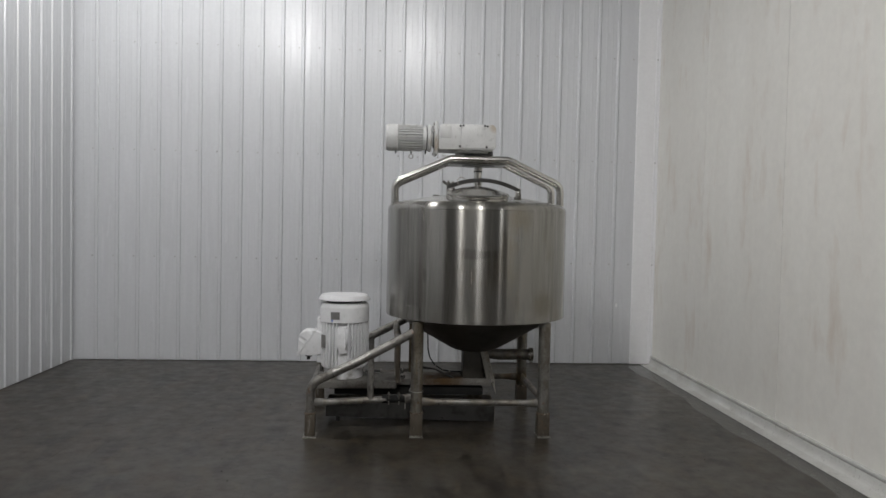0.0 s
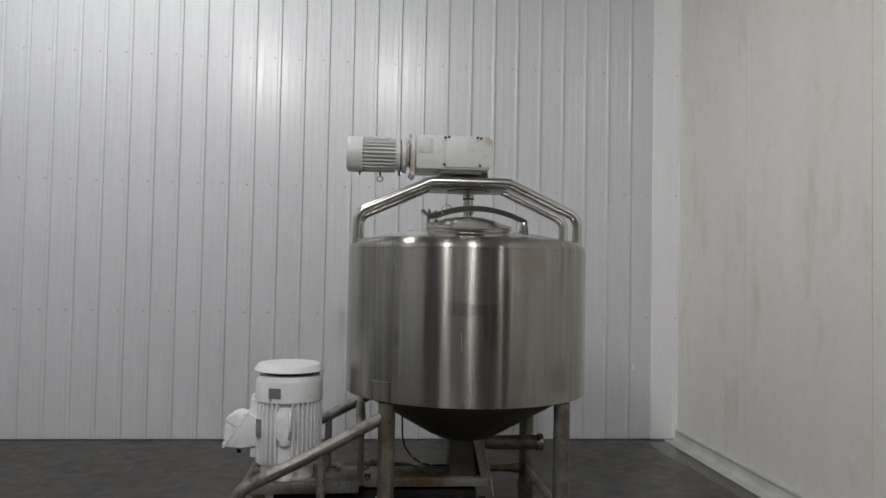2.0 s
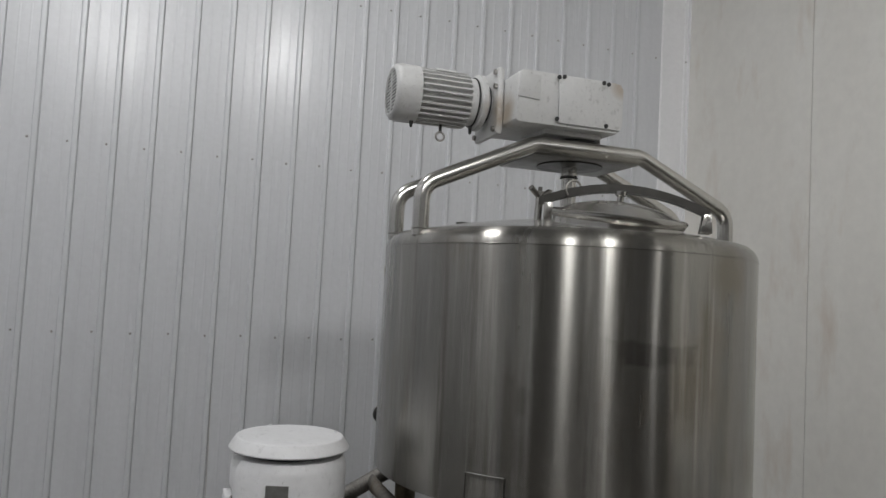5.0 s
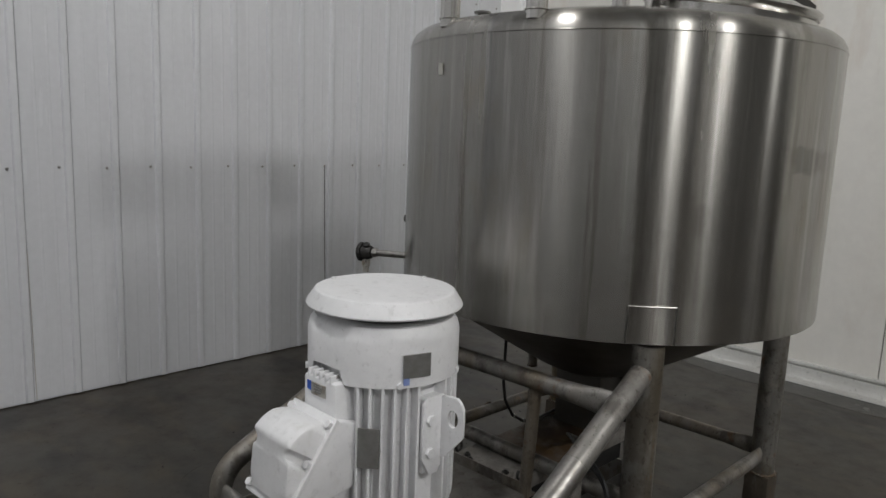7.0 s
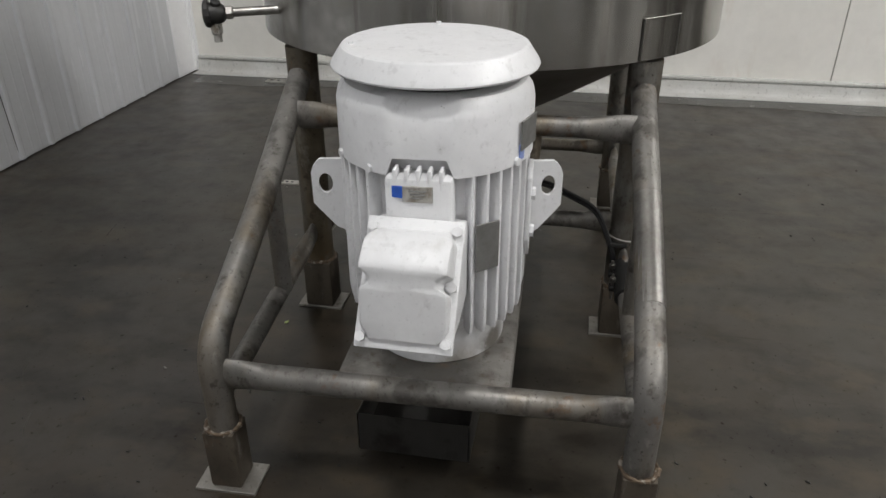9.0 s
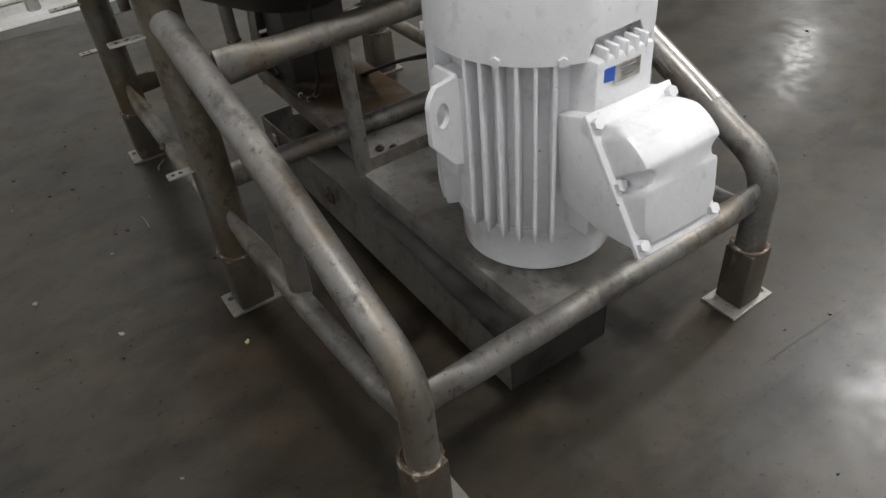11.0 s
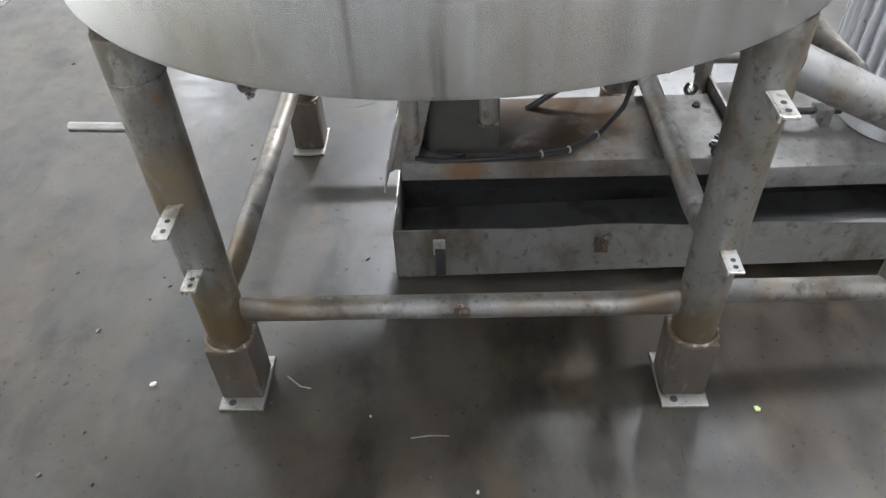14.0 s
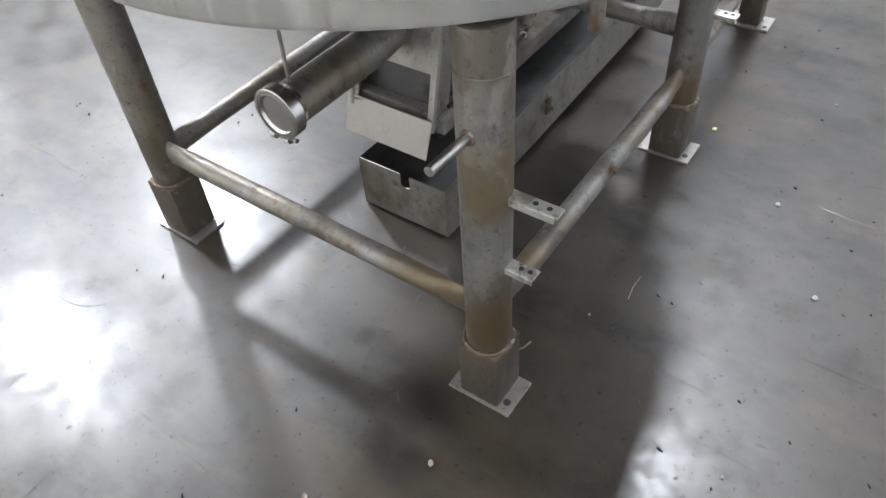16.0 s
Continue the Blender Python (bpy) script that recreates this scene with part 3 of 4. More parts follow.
worn = part("worn_paint", plate([(2.231, -3.9)] + [(2.231, 2.3)] + edge[::-1], 0.0012, pose(0, 0, 0.0002)), strip_grey, smooth=0)
tagged(worn, "worn pale floor paint beside the kerb", kind="structure")

# ---- the supporting frame ----
LEG, LEG_W, LEG_E = 0.488, -0.495, 0.483
frame_ob = thing("tank_frame", "dull stained stainless pipe frame with six legs under the tank", "frame", at=(-0.4, 0, 0))


# the motor end of the frame was welded on slightly askew
SKEW = pose(0, 0.003, 0, 0, 0, 1.55)


def askew(x, y, z):
    return tuple(SKEW @ Vector((x, y, z)))


def foot(parent, x, y, s, px, hole, m=Matrix()):
    """A square stub on a drilled plate. px: the ends of the plate along x."""
    stub = part("stub", box(s, s, 0.166, m @ pose(x, y, 0.091), 0.006), stub_steel, parent)
    part("weld", ring(s * 0.52, 0.0055, m @ pose(x, y, 0.176), uneven=0.5), weld, stub)
    y0, y1 = y - 0.0755, y + 0.0755
    pl = plate([(px[0], y0), (px[1], y0), (px[1], y1), (px[0], y1)], 0.008, m, bevel=0.0012)
    pl = part("foot_plate", pl, foot_steel, parent, smooth=0)
    part("bolt_hole", lathe([(0, 0.0087), (0.0085, 0.0087), (0.0085, 0.0078), (0, 0.0078)], 16, m @ pose(hole[0], hole[1], 0)), glass_dark, pl)


for sy in (-1, 1):
    for x in (LEG_W, LEG_E):
        leg = part("leg", tube([(x, sy * LEG, 0.15), (x, sy * LEG, 0.874)], 0.0455, 28), leg_steel, frame_ob)
        if x > 0:
            part("weld", ring(0.046, 0.0018, pose(x, sy * LEG, 0.80), uneven=0.3), leg_steel, leg)
        part("weld", ring(0.047, 0.005, pose(x, sy * LEG, 0.176), uneven=0.6), weld, leg)
        foot(leg, x, sy * LEG, 0.094, (x - 0.05, x + 0.05), (x + 0.022 if sy > 0 else x - 0.015, sy * (LEG + 0.057)))
    # the bent pipe from the motor end up to the middle leg
    rail = part("sloped_rail", tube([askew(-1.31, sy * 0.475, 0.15), askew(-1.31, sy * 0.475, 0.397), askew(-0.945, sy * 0.48, 0.571), (LEG_W - 0.028, sy * LEG, 0.789)], 0.034, 20, bend=0.12), frame_steel, frame_ob)
    foot(rail, -1.308, sy * 0.478, 0.077, (-1.358, -1.258), (-1.281 if sy > 0 else -1.333, sy * 0.537), SKEW)
    part("weld", ring(0.037, 0.004, SKEW @ pose(-1.31, sy * 0.475, 0.176), uneven=0.6), weld, rail)
    part("lower_rail", flat_tube(askew(-1.284, sy * 0.475, 0.252), (LEG_W - 0.035, sy * LEG, 0.286), 0.025), frame_steel, frame_ob)
    side_rail = part("lower_rail", flat_tube((LEG_W + 0.035, sy * LEG, 0.258), (LEG_E - 0.035, sy * LEG, 0.252), 0.025), frame_steel, frame_ob)
    part("upright", tube([askew(-0.859, sy * 0.478, 0.275), askew(-0.859, sy * 0.479, 0.62)], 0.024, 16), frame_steel, frame_ob)
    if sy > 0:
        part("weld_nut", lathe([(0, -0.008), (0.011, -0.008), (0.012, 0.004), (0.007, 0.01), (0, 0.01)], 8, pose(-0.02, 0.511, 0.262, 70, 10, 0)), weld, side_rail)
        part("weld_nut", ring(0.012, 0.004, pose(-0.013, 0.51, 0.265, 90)), weld, side_rail)
    # struts from the upper cross pipe down to the motor plate
    part("strut", tube([askew(-0.645, sy * 0.19 - 0.005, 0.70), askew(-0.645, sy * 0.178, 0.345)], 0.02, 14), frame_steel, frame_ob)

# added brighter sleeve that stands in for the lamp's highlight on this pipe
part("worn_stretch", tube([(-0.842, -0.4995, 0.6205), askew(-0.945, -0.48, 0.571), (-1.125, -0.506, 0.479)], 0.0343, 20, bend=0.12), bolt_steel, frame_ob, "bright highlight stretch set on a sloped pipe")
part("cross_pipe", flat_tube(askew(-1.31, -0.448, 0.328), askew(-1.31, 0.448, 0.328), 0.029), frame_steel, frame_ob)
part("cross_pipe", flat_tube(askew(-0.648, -0.462, 0.72), askew(-0.648, 0.462, 0.72), 0.0285, 0.13), frame_steel, frame_ob)
part("cross_pipe", flat_tube((LEG_W, -0.446, 0.382), (LEG_W, 0.446, 0.382), 0.025), frame_steel, frame_ob)
part("cross_pipe", flat_tube((LEG_E, -0.446, 0.268), (LEG_E, 0.446, 0.258), 0.025), frame_steel, frame_ob)

# drilled straps, a peg and a stub on the back legs


def strap(x, y0, y1, z, lean=0.0):
    m = pose(x, (y0 + y1) / 2, z, lean, 0, 0)
    st = part("strap", box(0.026, y1 - y0, 0.005, m, 0.001), bracket_steel, frame_ob, smooth=0)
    for k in (0.55, 0.8):
        part("strap_hole", lathe([(0, 0.0031), (0.005, 0.0031), (0.005, 0.0024), (0, 0.0024)], 10, m @ pose(0, (k - 0.5) * (y1 - y0), 0)), glass_dark, st)
    part("strap_lip", box(0.004, (y1 - y0) * 0.8, 0.013, m @ pose(0.0145, 0.005, -0.0045), 0.001), bracket_steel, st, smooth=0)


strap(LEG_E - 0.008, 0.52, 0.622, 0.567)
strap(LEG_E - 0.002, 0.52, 0.588, 0.41)
strap(LEG_W - 0.004, 0.52, 0.59, 0.438)
strap(LEG_W, 0.52, 0.606, 0.764)
peg = part("peg", tube([(0.522, 0.486, 0.698), (0.626, 0.487, 0.703)], 0.0085, 12), bolt_steel, frame_ob)
part("weld", ring(0.0105, 0.004, pose(0.527, 0.486, 0.698, 0, 90, 0), seg=14, uneven=0.6), weld, peg)

# motor plate, lower base plate and the guard that hangs beneath them
motor_plate = part("motor_plate", plate([(-1.308, -0.19), (-0.652, -0.19), (-0.652, 0.19), (-1.308, 0.19)], 0.063, SKEW @ pose(0, 0, 0.292), bevel=0.010), rusty_plate, frame_ob, "grey base plate with grime")
part("plate_angle", plate([(0, 0), (0.045, 0), (0.045, 0.006), (0.006, 0.006), (0.006, 0.045), (0, 0.045)], 0.37, SKEW @ Matrix.Translation((-0.66, 0.172, 0.343)) @ pose(0, 0, 0, 90)), frame_steel, motor_plate, smooth=0)
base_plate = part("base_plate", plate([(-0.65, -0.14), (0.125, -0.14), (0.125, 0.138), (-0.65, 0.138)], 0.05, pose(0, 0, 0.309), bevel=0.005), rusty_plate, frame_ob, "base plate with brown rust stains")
part("belt_guard", plate([(-1.15, -0.11), (0.06, -0.11), (0.06, 0.07), (-1.15, 0.07)], 0.062, pose(0, 0, 0.222), bevel=0.006), black_paint, frame_ob, "black belt guard under the plate")
tension = part("tension_bolt", tube([(-0.775, 0.004, 0.392), (-0.91, 0.004, 0.392)], 0.0095, 12), dark_iron, motor_plate)
for x, wide, mat in ((-0.777, 0.019, bolt_steel), (-0.857, 0.021, bolt_steel)):
    part("hex_nut", lathe([(0, -0.009), (wide, -0.009), (wide, 0.009), (0, 0.009)], 6, pose(x, 0.004, 0.392, 0, 90, 0)), mat, tension, smooth=0)
part("bolt_block", box(0.022, 0.034, 0.05, pose(-0.878, 0.004, 0.378), 0.003), rusty_plate, motor_plate)
for x, y in ((-0.6, 0.09), (-0.62, 0.06), (-0.6, -0.08)):
    part("plate_bolt", lathe([(0.011, 0.35), (0.011, 0.359), (0.006, 0.36), (0.006, 0.364), (0, 0.364)], 6, pose(x, y, 0.008)), dark_iron, base_plate, smooth=0)

# bearing housing between the base plate and the tank
housing = part("bearing_housing", plate([(-0.105, -0.1), (0.05, -0.1), (0.07, -0.08), (0.07, 0.08), (0.05, 0.1), (-0.105, 0.1)], 0.265, pose(0, 0, 0.347), bevel=0.012), housing_paint, frame_ob, "dark grimy bearing housing")


def slant(z):
    return 0.152 - 0.253 * (z - 0.325)


for y in (-0.125, 0.119):
    part("side_plate", plate([(0.092, 0.334), (slant(0.334), 0.334), (slant(0.59), 0.59), (0.03, 0.59)], 0.006, Matrix.Translation((0, y + 0.006, 0)) @ pose(0, 0, 0, 90), bevel=0.001), sheet_steel, housing, smooth=0)
    part("side_lip", tube([(slant(0.33), y + 0.003, 0.33), (slant(0.59), y + 0.003, 0.59)], 0.007, 6), sheet_steel, housing, smooth=0)
panel = bmesh.new()
lo = [panel.verts.new((slant(0.462) + d, y, 0.462)) for y in (-0.118, 0.118) for d in (0, -0.005)]
hi = [panel.verts.new((slant(0.585) + d, y, 0.585)) for y in (-0.118, 0.118) for d in (0, -0.005)]
for q in ((lo[0], lo[2], hi[2], hi[0]), (lo[1], lo[3], hi[3], hi[1]), (lo[0], lo[1], lo[3], lo[2]), (lo[0], lo[1], hi[1], hi[0]), (lo[2], lo[3], hi[3], hi[2]), (hi[0], hi[1], hi[3], hi[2])):
    panel.faces.new(q)
part("end_panel", panel, sheet_steel, housing, smooth=0)
part("sill_bar", box(0.006, 0.236, 0.016, pose(0.146, 0, 0.342)), sheet_steel, housing, smooth=0)
# dark slab stands in for the shade inside the opening
part("dark_inside", box(0.012, 0.232, 0.13, pose(0.078, 0, 0.405, 0, -14, 0)), blackish_steel, housing, smooth=0)
for y in (-0.112, 0.112):
    part("end_jamb", box(0.006, 0.014, 0.135, pose(slant(0.405) - 0.004, y, 0.405, 0, -14, 0)), sheet_steel, housing, smooth=0)
# the loose flap: its upper edge leans and it is skewed
up_l, up_r, down = Vector((0.146, -0.135, 0.353)), Vector((0.156, 0.127, 0.362)), Vector((0.018, -0.014, -0.104))
flap = bmesh.new()
nrm = (up_r - up_l).cross(down).normalized() * 0.004
a4 = [flap.verts.new(p) for p in (up_l, up_r, up_r + down, up_l + down)]
b4 = [flap.verts.new(v.co + nrm) for v in a4]
flap.faces.new(a4)
flap.faces.new(b4)
for k in range(4):
    flap.faces.new((a4[k], a4[(k + 1) % 4], b4[(k + 1) % 4], b4[k]))
part("deflector_flap", flap, flap_steel, frame_ob, "loose pale deflector plate hanging crooked", smooth=0)

# cables
cable = thing("electric_cable", "thin black cable lying along the base plate", "cable", at=(-0.1, 0.14, 0.355))
part("lead", tube([(0.09, 0.128, 0.368), (0.02, 0.138, 0.3665), (-0.08, 0.135, 0.3665), (-0.19, 0.125, 0.368), (-0.261, 0.125, 0.38), (-0.325, 0.125, 0.421), (-0.372, 0.125, 0.49), (-0.386, 0.125, 0.56), (-0.392, 0.12, 0.76)], 0.0056, 8, bend=0.06), black, cable)
part("lead", tube([(0.08, 0.13, 0.368), (0.05, 0.138, 0.365), (0.0, 0.137, 0.365), (-0.03, 0.115, 0.365), (0.04, 0.105, 0.368)], 0.005, 8, bend=0.03), black, cable)
for p in ((-0.2, 0.125, 0.370), (-0.262, 0.125, 0.381), (-0.322, 0.125, 0.419)):
    part("cable_tie", ring(0.0072, 0.002, pose(*p, 0, 90, 20), seg=12), bracket_steel, cable)
cable = thing("electric_cable", "black cable pair looping down to a pipe leg", "cable", at=(-0.5, -0.42, 0.2))
for d in (0.0, 0.012):
    part("lead", tube([(-0.16, -0.09 + d, 0.345), (-0.34, -0.14 + d, 0.44), (-0.46, -0.25, 0.47 + d), (-0.53, -0.40, 0.43 + d), (-0.545, -0.455 - d / 2, 0.30), (-0.542, -0.462 - d / 2, 0.2)], 0.0055, 8, bend=0.09), black, cable)
part("cable_clip", box(0.03, 0.05, 0.012, pose(-0.535, -0.47, 0.33), 0.002), dark_iron, cable, smooth=0)

# a wire round the leg that holds the cables, and rusty hooks on the side of the base plate
sleeve = part("sleeve", tube([(-0.585, -0.4875, 0.2825), (-0.757, -0.4885, 0.2755)], 0.0295, 20), black_paint, frame_ob, "black clamped sleeve on a lower rail")
for x in (-0.629, -0.706):
    for y in (-0.4535, -0.5225):
        part("clamp_ear", box(0.03, 0.018, 0.012, pose(x, y, 0.279), 0.002), black_paint, sleeve, smooth=0)
        part("clamp_bolt", tube([(x, y, 0.242), (x, y, 0.322)], 0.0045, 8), bolt_steel, sleeve)
        part("clamp_nut", lathe([(0, -0.006), (0.0095, -0.006), (0.0095, 0.006), (0, 0.006)], 6, pose(x, y, 0.304)), bolt_steel, sleeve, smooth=0)
part("sleeve_strip", box(0.006, 0.018, 0.085, pose(-0.581, -0.487, 0.243), 0.001), bracket_steel, sleeve, smooth=0)
part("wire_loop", ring(0.052, 0.0025, pose(LEG_W - 0.004, -LEG, 0.345, 6, 4), seg=28), bracket_steel, frame_ob, "pale wire loop round a leg")
for y in (-0.138, 0.132):
    bow = [(-0.598 + 0.014 * math.cos(a), y, 0.376 + 0.016 * math.sin(a)) for a in [radians(62 - 304 * k / 14) for k in range(15)]]
    part("open_hook", tube(bow, 0.005, 8), dark_iron, base_plate, "small dark open hook")

# ---- the tank ----
TX = -0.012
tank = thing("mixing_tank", "stained brushed stainless steel mixing tank with cone bottom", "tank", at=(TX, 0, 0.88))
AT = pose(TX, 0, 0)
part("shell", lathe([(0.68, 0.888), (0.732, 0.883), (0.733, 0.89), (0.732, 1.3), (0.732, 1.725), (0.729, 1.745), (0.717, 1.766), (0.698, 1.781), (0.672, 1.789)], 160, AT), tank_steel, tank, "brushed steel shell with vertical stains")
part("top", lathe([(0.673, 1.789), (0.6, 1.803), (0.45, 1.831), (0.3, 1.853), (0.15, 1.866), (0.05, 1.869), (0, 1.869)], 96, AT), polished, tank, "shiny domed top")
part("bottom_cone", lathe([(0.7, 0.886), (0.62, 0.85), (0.5, 0.78), (0.35, 0.69), (0.22, 0.615), (0.16, 0.588), (0.1, 0.58), (0, 0.58)], 96, AT), cone_steel, tank, "dark steel cone bottom")
part("rim_seam", ring(0.732, 0.0018, AT @ pose(0, 0, 1.727), seg=128), tank_steel, tank)

# reinforcing pad over one leg, a small label and a drip stub
ang = radians(-135.7)
pad = bmesh.new()
w = 0.067 / 0.735
cols = [[pad.verts.new((TX + r * math.cos(ang + w * (i / 6 - 1)), r * math.sin(ang + w * (i / 6 - 1)), z)) for i in range(13)] for r, z in ((0.7355, 0.885), (0.7355, 0.99), (0.728, 0.99), (0.728, 0.885))]
for a, b in zip(cols, cols[1:]):
    for i in range(12):
        pad.faces.new((a[i], a[i + 1], b[i + 1], b[i]))
pad = part("pad", pad, tank_steel, tank)
part("weld", tube([(TX + 0.737 * math.cos(ang + w * (i / 6 - 1)), 0.737 * math.sin(ang + w * (i / 6 - 1)), 0.992) for i in range(13)], 0.0022, 6), polished, pad)
for e in (-1, 1):
    part("weld", tube([(TX + 0.7355 * math.cos(ang + e * w), 0.7355 * math.sin(ang + e * w), z) for z in (0.886, 0.989)], 0.0024, 6), dull_steel, pad)
la = math.atan2(0.165, -0.745)
part("label_plate", box(0.002, 0.026, 0.035, pose(TX + 0.734 * math.cos(la), 0.734 * math.sin(la), 1.632, 0, 0, math.degrees(la))), bracket_steel, tank, smooth=0)
stub = part("drip_pipe", tube([(-0.075, 0.238, 0.76), (-0.075, 0.238, 0.53)], 0.0185, 16), frame_steel, tank)
part("pipe_rim", ring(0.0185, 0.004, pose(-0.075, 0.238, 0.533), seg=20, uneven=0.3), weld, stub)
stub = part("drip_pipe", tube([(0.062, 0.466, 0.80), (0.062, 0.466, 0.645)], 0.0155, 14), frame_steel, tank)
part("pipe_mouth", lathe([(0, 0.6446), (0.012, 0.6446), (0.012, 0.646), (0, 0.646)], 12, pose(0.062, 0.466, 0)), glass_dark, stub)

# the two pipe frames that carry the drive
for y in (-0.168, 0.168):
    pts = [(-0.688, y, 1.76), (-0.688, y, 1.945), (-0.25, y, 2.141), (0.218, y, 2.141), (0.645, y, 1.945), (0.645, y, 1.76)]
    hf = part("bridge_pipe", tube(pts, 0.0305, 22, bend=0.09), polished, tank, "shiny bent pipe bridge over the top")
    for x in (-0.688, 0.645):
        part("weld", ring(0.0315, 0.003, pose(x, y, 1.785), seg=20), polished, hf)
mount = part("drive_mount", plate([(-0.25, -0.168), (0.21, -0.168), (0.21, 0.168), (-0.25, 0.168)], 0.014, pose(0, 0, 2.104), bevel=0.002), dull_steel, tank)
part("mount_disc", lathe([(0.0, 2.098), (0.135, 2.098), (0.135, 2.106), (0, 2.106)], 40, pose(-0.008, 0.0, 0)), arm_steel, mount)
part("drive_shaft", lathe([(0.04, 1.865), (0.04, 1.885), (0.031, 1.89), (0.031, 2.06), (0.035, 2.062), (0.035, 2.075), (0.031, 2.077), (0.031, 2.115)], 24, pose(-0.008, 0.0, 0)), polished, tank)
part("shaft_seal", ring(0.033, 0.004, pose(-0.008, 0.0, 2.055), seg=24), black, tank)

# manway with its lid, clamp arm and fittings
LX, LY, LZ = -0.052, -0.452, 1.859
turn = -14.4
LID = pose(LX, LY, LZ - 0.008, 8.5, 3.0, turn)
ARM = pose(-0.012, -0.413, 1.856, 0, 3.0, -28.5)
lid = part("manway_lid", lathe([(0.228, -0.012), (0.236, 0.0), (0.236, 0.008), (0.228, 0.014), (0.2, 0.017), (0.15, 0.038), (0.08, 0.054), (0, 0.06)], 64, LID), polished, tank, "shiny domed round manway lid")
part("manway_collar", lathe([(0.225, -0.09), (0.225, -0.016), (0.232, -0.013), (0.21, -0.011)], 64, LID), polished, lid)
arm = bmesh.new()
prev = None
for i in range(25):
    s = i / 24 * 2 - 1
    x = 0.298 * s
    z = 0.068 * (1 - s * s) + 0.022
    ring4 = [arm.verts.new(Vector((x, yy, zz + z))) for yy, zz in ((-0.018, 0), (-0.018, 0.03), (0.018, 0.03), (0.018, 0))]
    if prev:
        for k in range(4):
            arm.faces.new((prev[k], prev[(k + 1) % 4], ring4[(k + 1) % 4], ring4[k]))
    else:
        arm.faces.new(ring4)
    prev = ring4
arm.faces.new(prev)
arm.transform(ARM)
arm = part("clamp_arm", arm, arm_steel, lid, "dark curved steel clamp arm")
part("clamp_post", tube([(-0.298, 0.0, -0.05), (-0.298, 0.0, 0.075)], 0.014, 14, m=ARM), polished, lid)
wing = tube([(-0.33, -0.036, 0.082), (-0.298, 0.0, 0.052), (-0.266, 0.036, 0.08)], 0.011, 10, m=ARM)
tube([(-0.298, 0.0, 0.05), (-0.298, 0.0, 0.09)], 0.008, 10, m=ARM, bm=wing)
part("wing_nut", wing, dull_steel, lid)
part("hinge_lug", box(0.03, 0.012, 0.06, ARM @ pose(-0.262, 0.026, 0.005), 0.003), polished, lid)
part("hinge_lug", box(0.03, 0.012, 0.06, ARM @ pose(-0.262, -0.026, 0.005), 0.003), polished, lid)
for yy in (-0.025, 0.025):
    part("hinge_lug", plate([(-0.02, -0.03), (0.02, -0.03), (0.012, 0.035), (-0.012, 0.035)], 0.008, ARM @ pose(0.288, yy, 0.0, 90), bevel=0.001), polished, lid)
part("hinge_pin", tube([(0.288, -0.04, 0.02), (0.288, 0.04, 0.02)], 0.008, 10, m=ARM), polished, lid)
part("lid_knob", lathe([(0.012, 0.05), (0.012, 0.075), (0.02, 0.08), (0.02, 0.095), (0, 0.097)], 16, LID), polished, lid)
eye = [(-0.173 + 0.032 * math.cos(a), -0.349, 1.953 + 0.032 * math.sin(a)) for a in [math.pi * (-0.25 + 1.5 * i / 12) for i in range(13)]]
part("lifting_eye", tube(eye, 0.0035, 8), bolt_steel, lid)
part("nozzle", lathe([(0.018, 1.81), (0.018, 1.856), (0.03, 1.858), (0.03, 1.865), (0.018, 1.868), (0, 1.868)], 20, pose(-0.332, 0.362, 0.006)), dull_steel, tank)

# discharge pipe at the cone
pipe = part("discharge_pipe", tube([(0.04, 0.004, 0.60), (0.10, 0.004, 0.552), (0.20, 0.004, 0.54), (0.465, 0.005, 0.542)], 0.045, 28, bend=0.09), frame_steel, tank, "wide dull outlet pipe")
END = pose(0.474, 0.005, 0.542, 0, 90, 0)
part("clamp", lathe([(0.046, -0.03), (0.05, -0.02), (0.056, -0.014), (0.056, 0.012), (0.051, 0.014), (0.047, 0.013)], 32, END), polished, pipe, "shiny pipe clamp")
part("end_cap", lathe([(0.049, 0.004), (0.049, 0.012), (0.043, 0.013), (0.039, 0.008), (0.02, 0.008), (0, 0.01)], 32, END), polished, pipe)
part("clamp_bolt", tube([(0.474, -0.035, 0.482), (0.474, 0.035, 0.482)], 0.005, 10), bolt_steel, pipe)
for y in (-0.026, 0.012):
    part("clamp_nut", lathe([(0, -0.007), (0.012, -0.007), (0.012, 0.007), (0, 0.007)], 6, pose(0.474, y, 0.482, 90)), bolt_steel, pipe, smooth=0)
part("hanger_rod", tube([(0.43, 0.0, 0.585), (0.425, 0.0, 0.80)], 0.004, 8), bolt_steel, pipe)

# temperature probe on the far side
ROOT, TIP = Vector((-0.495, 0.535, 0.972)), Vector((-0.574, 0.738, 0.966))
way = (TIP - ROOT).normalized()
TURN = way.to_track_quat("Z", "Y").to_matrix().to_4x4()
HEAD = Matrix.Translation(TIP - way * 0.035) @ TURN
probe = part("temperature_probe", tube([ROOT, TIP - way * 0.06], 0.0125, 14), bolt_steel, tank, "probe tube with dark head")
part("probe_collar", lathe([(0.016, -0.05), (0.019, -0.045), (0.019, -0.03), (0.015, -0.026)], 6, HEAD), bolt_steel, probe, smooth=0)
part("probe_head", lathe([(0, -0.026), (0.02, -0.026), (0.026, -0.018), (0.029, -0.004), (0.029, 0.014), (0, 0.014)], 24, HEAD), dark_iron, probe)
cover = part("head_cover", lathe([(0, 0.014), (0.036, 0.014), (0.038, 0.018), (0.038, 0.026), (0.033, 0.031), (0, 0.032)], 12, HEAD), dark_iron, probe, smooth=20)
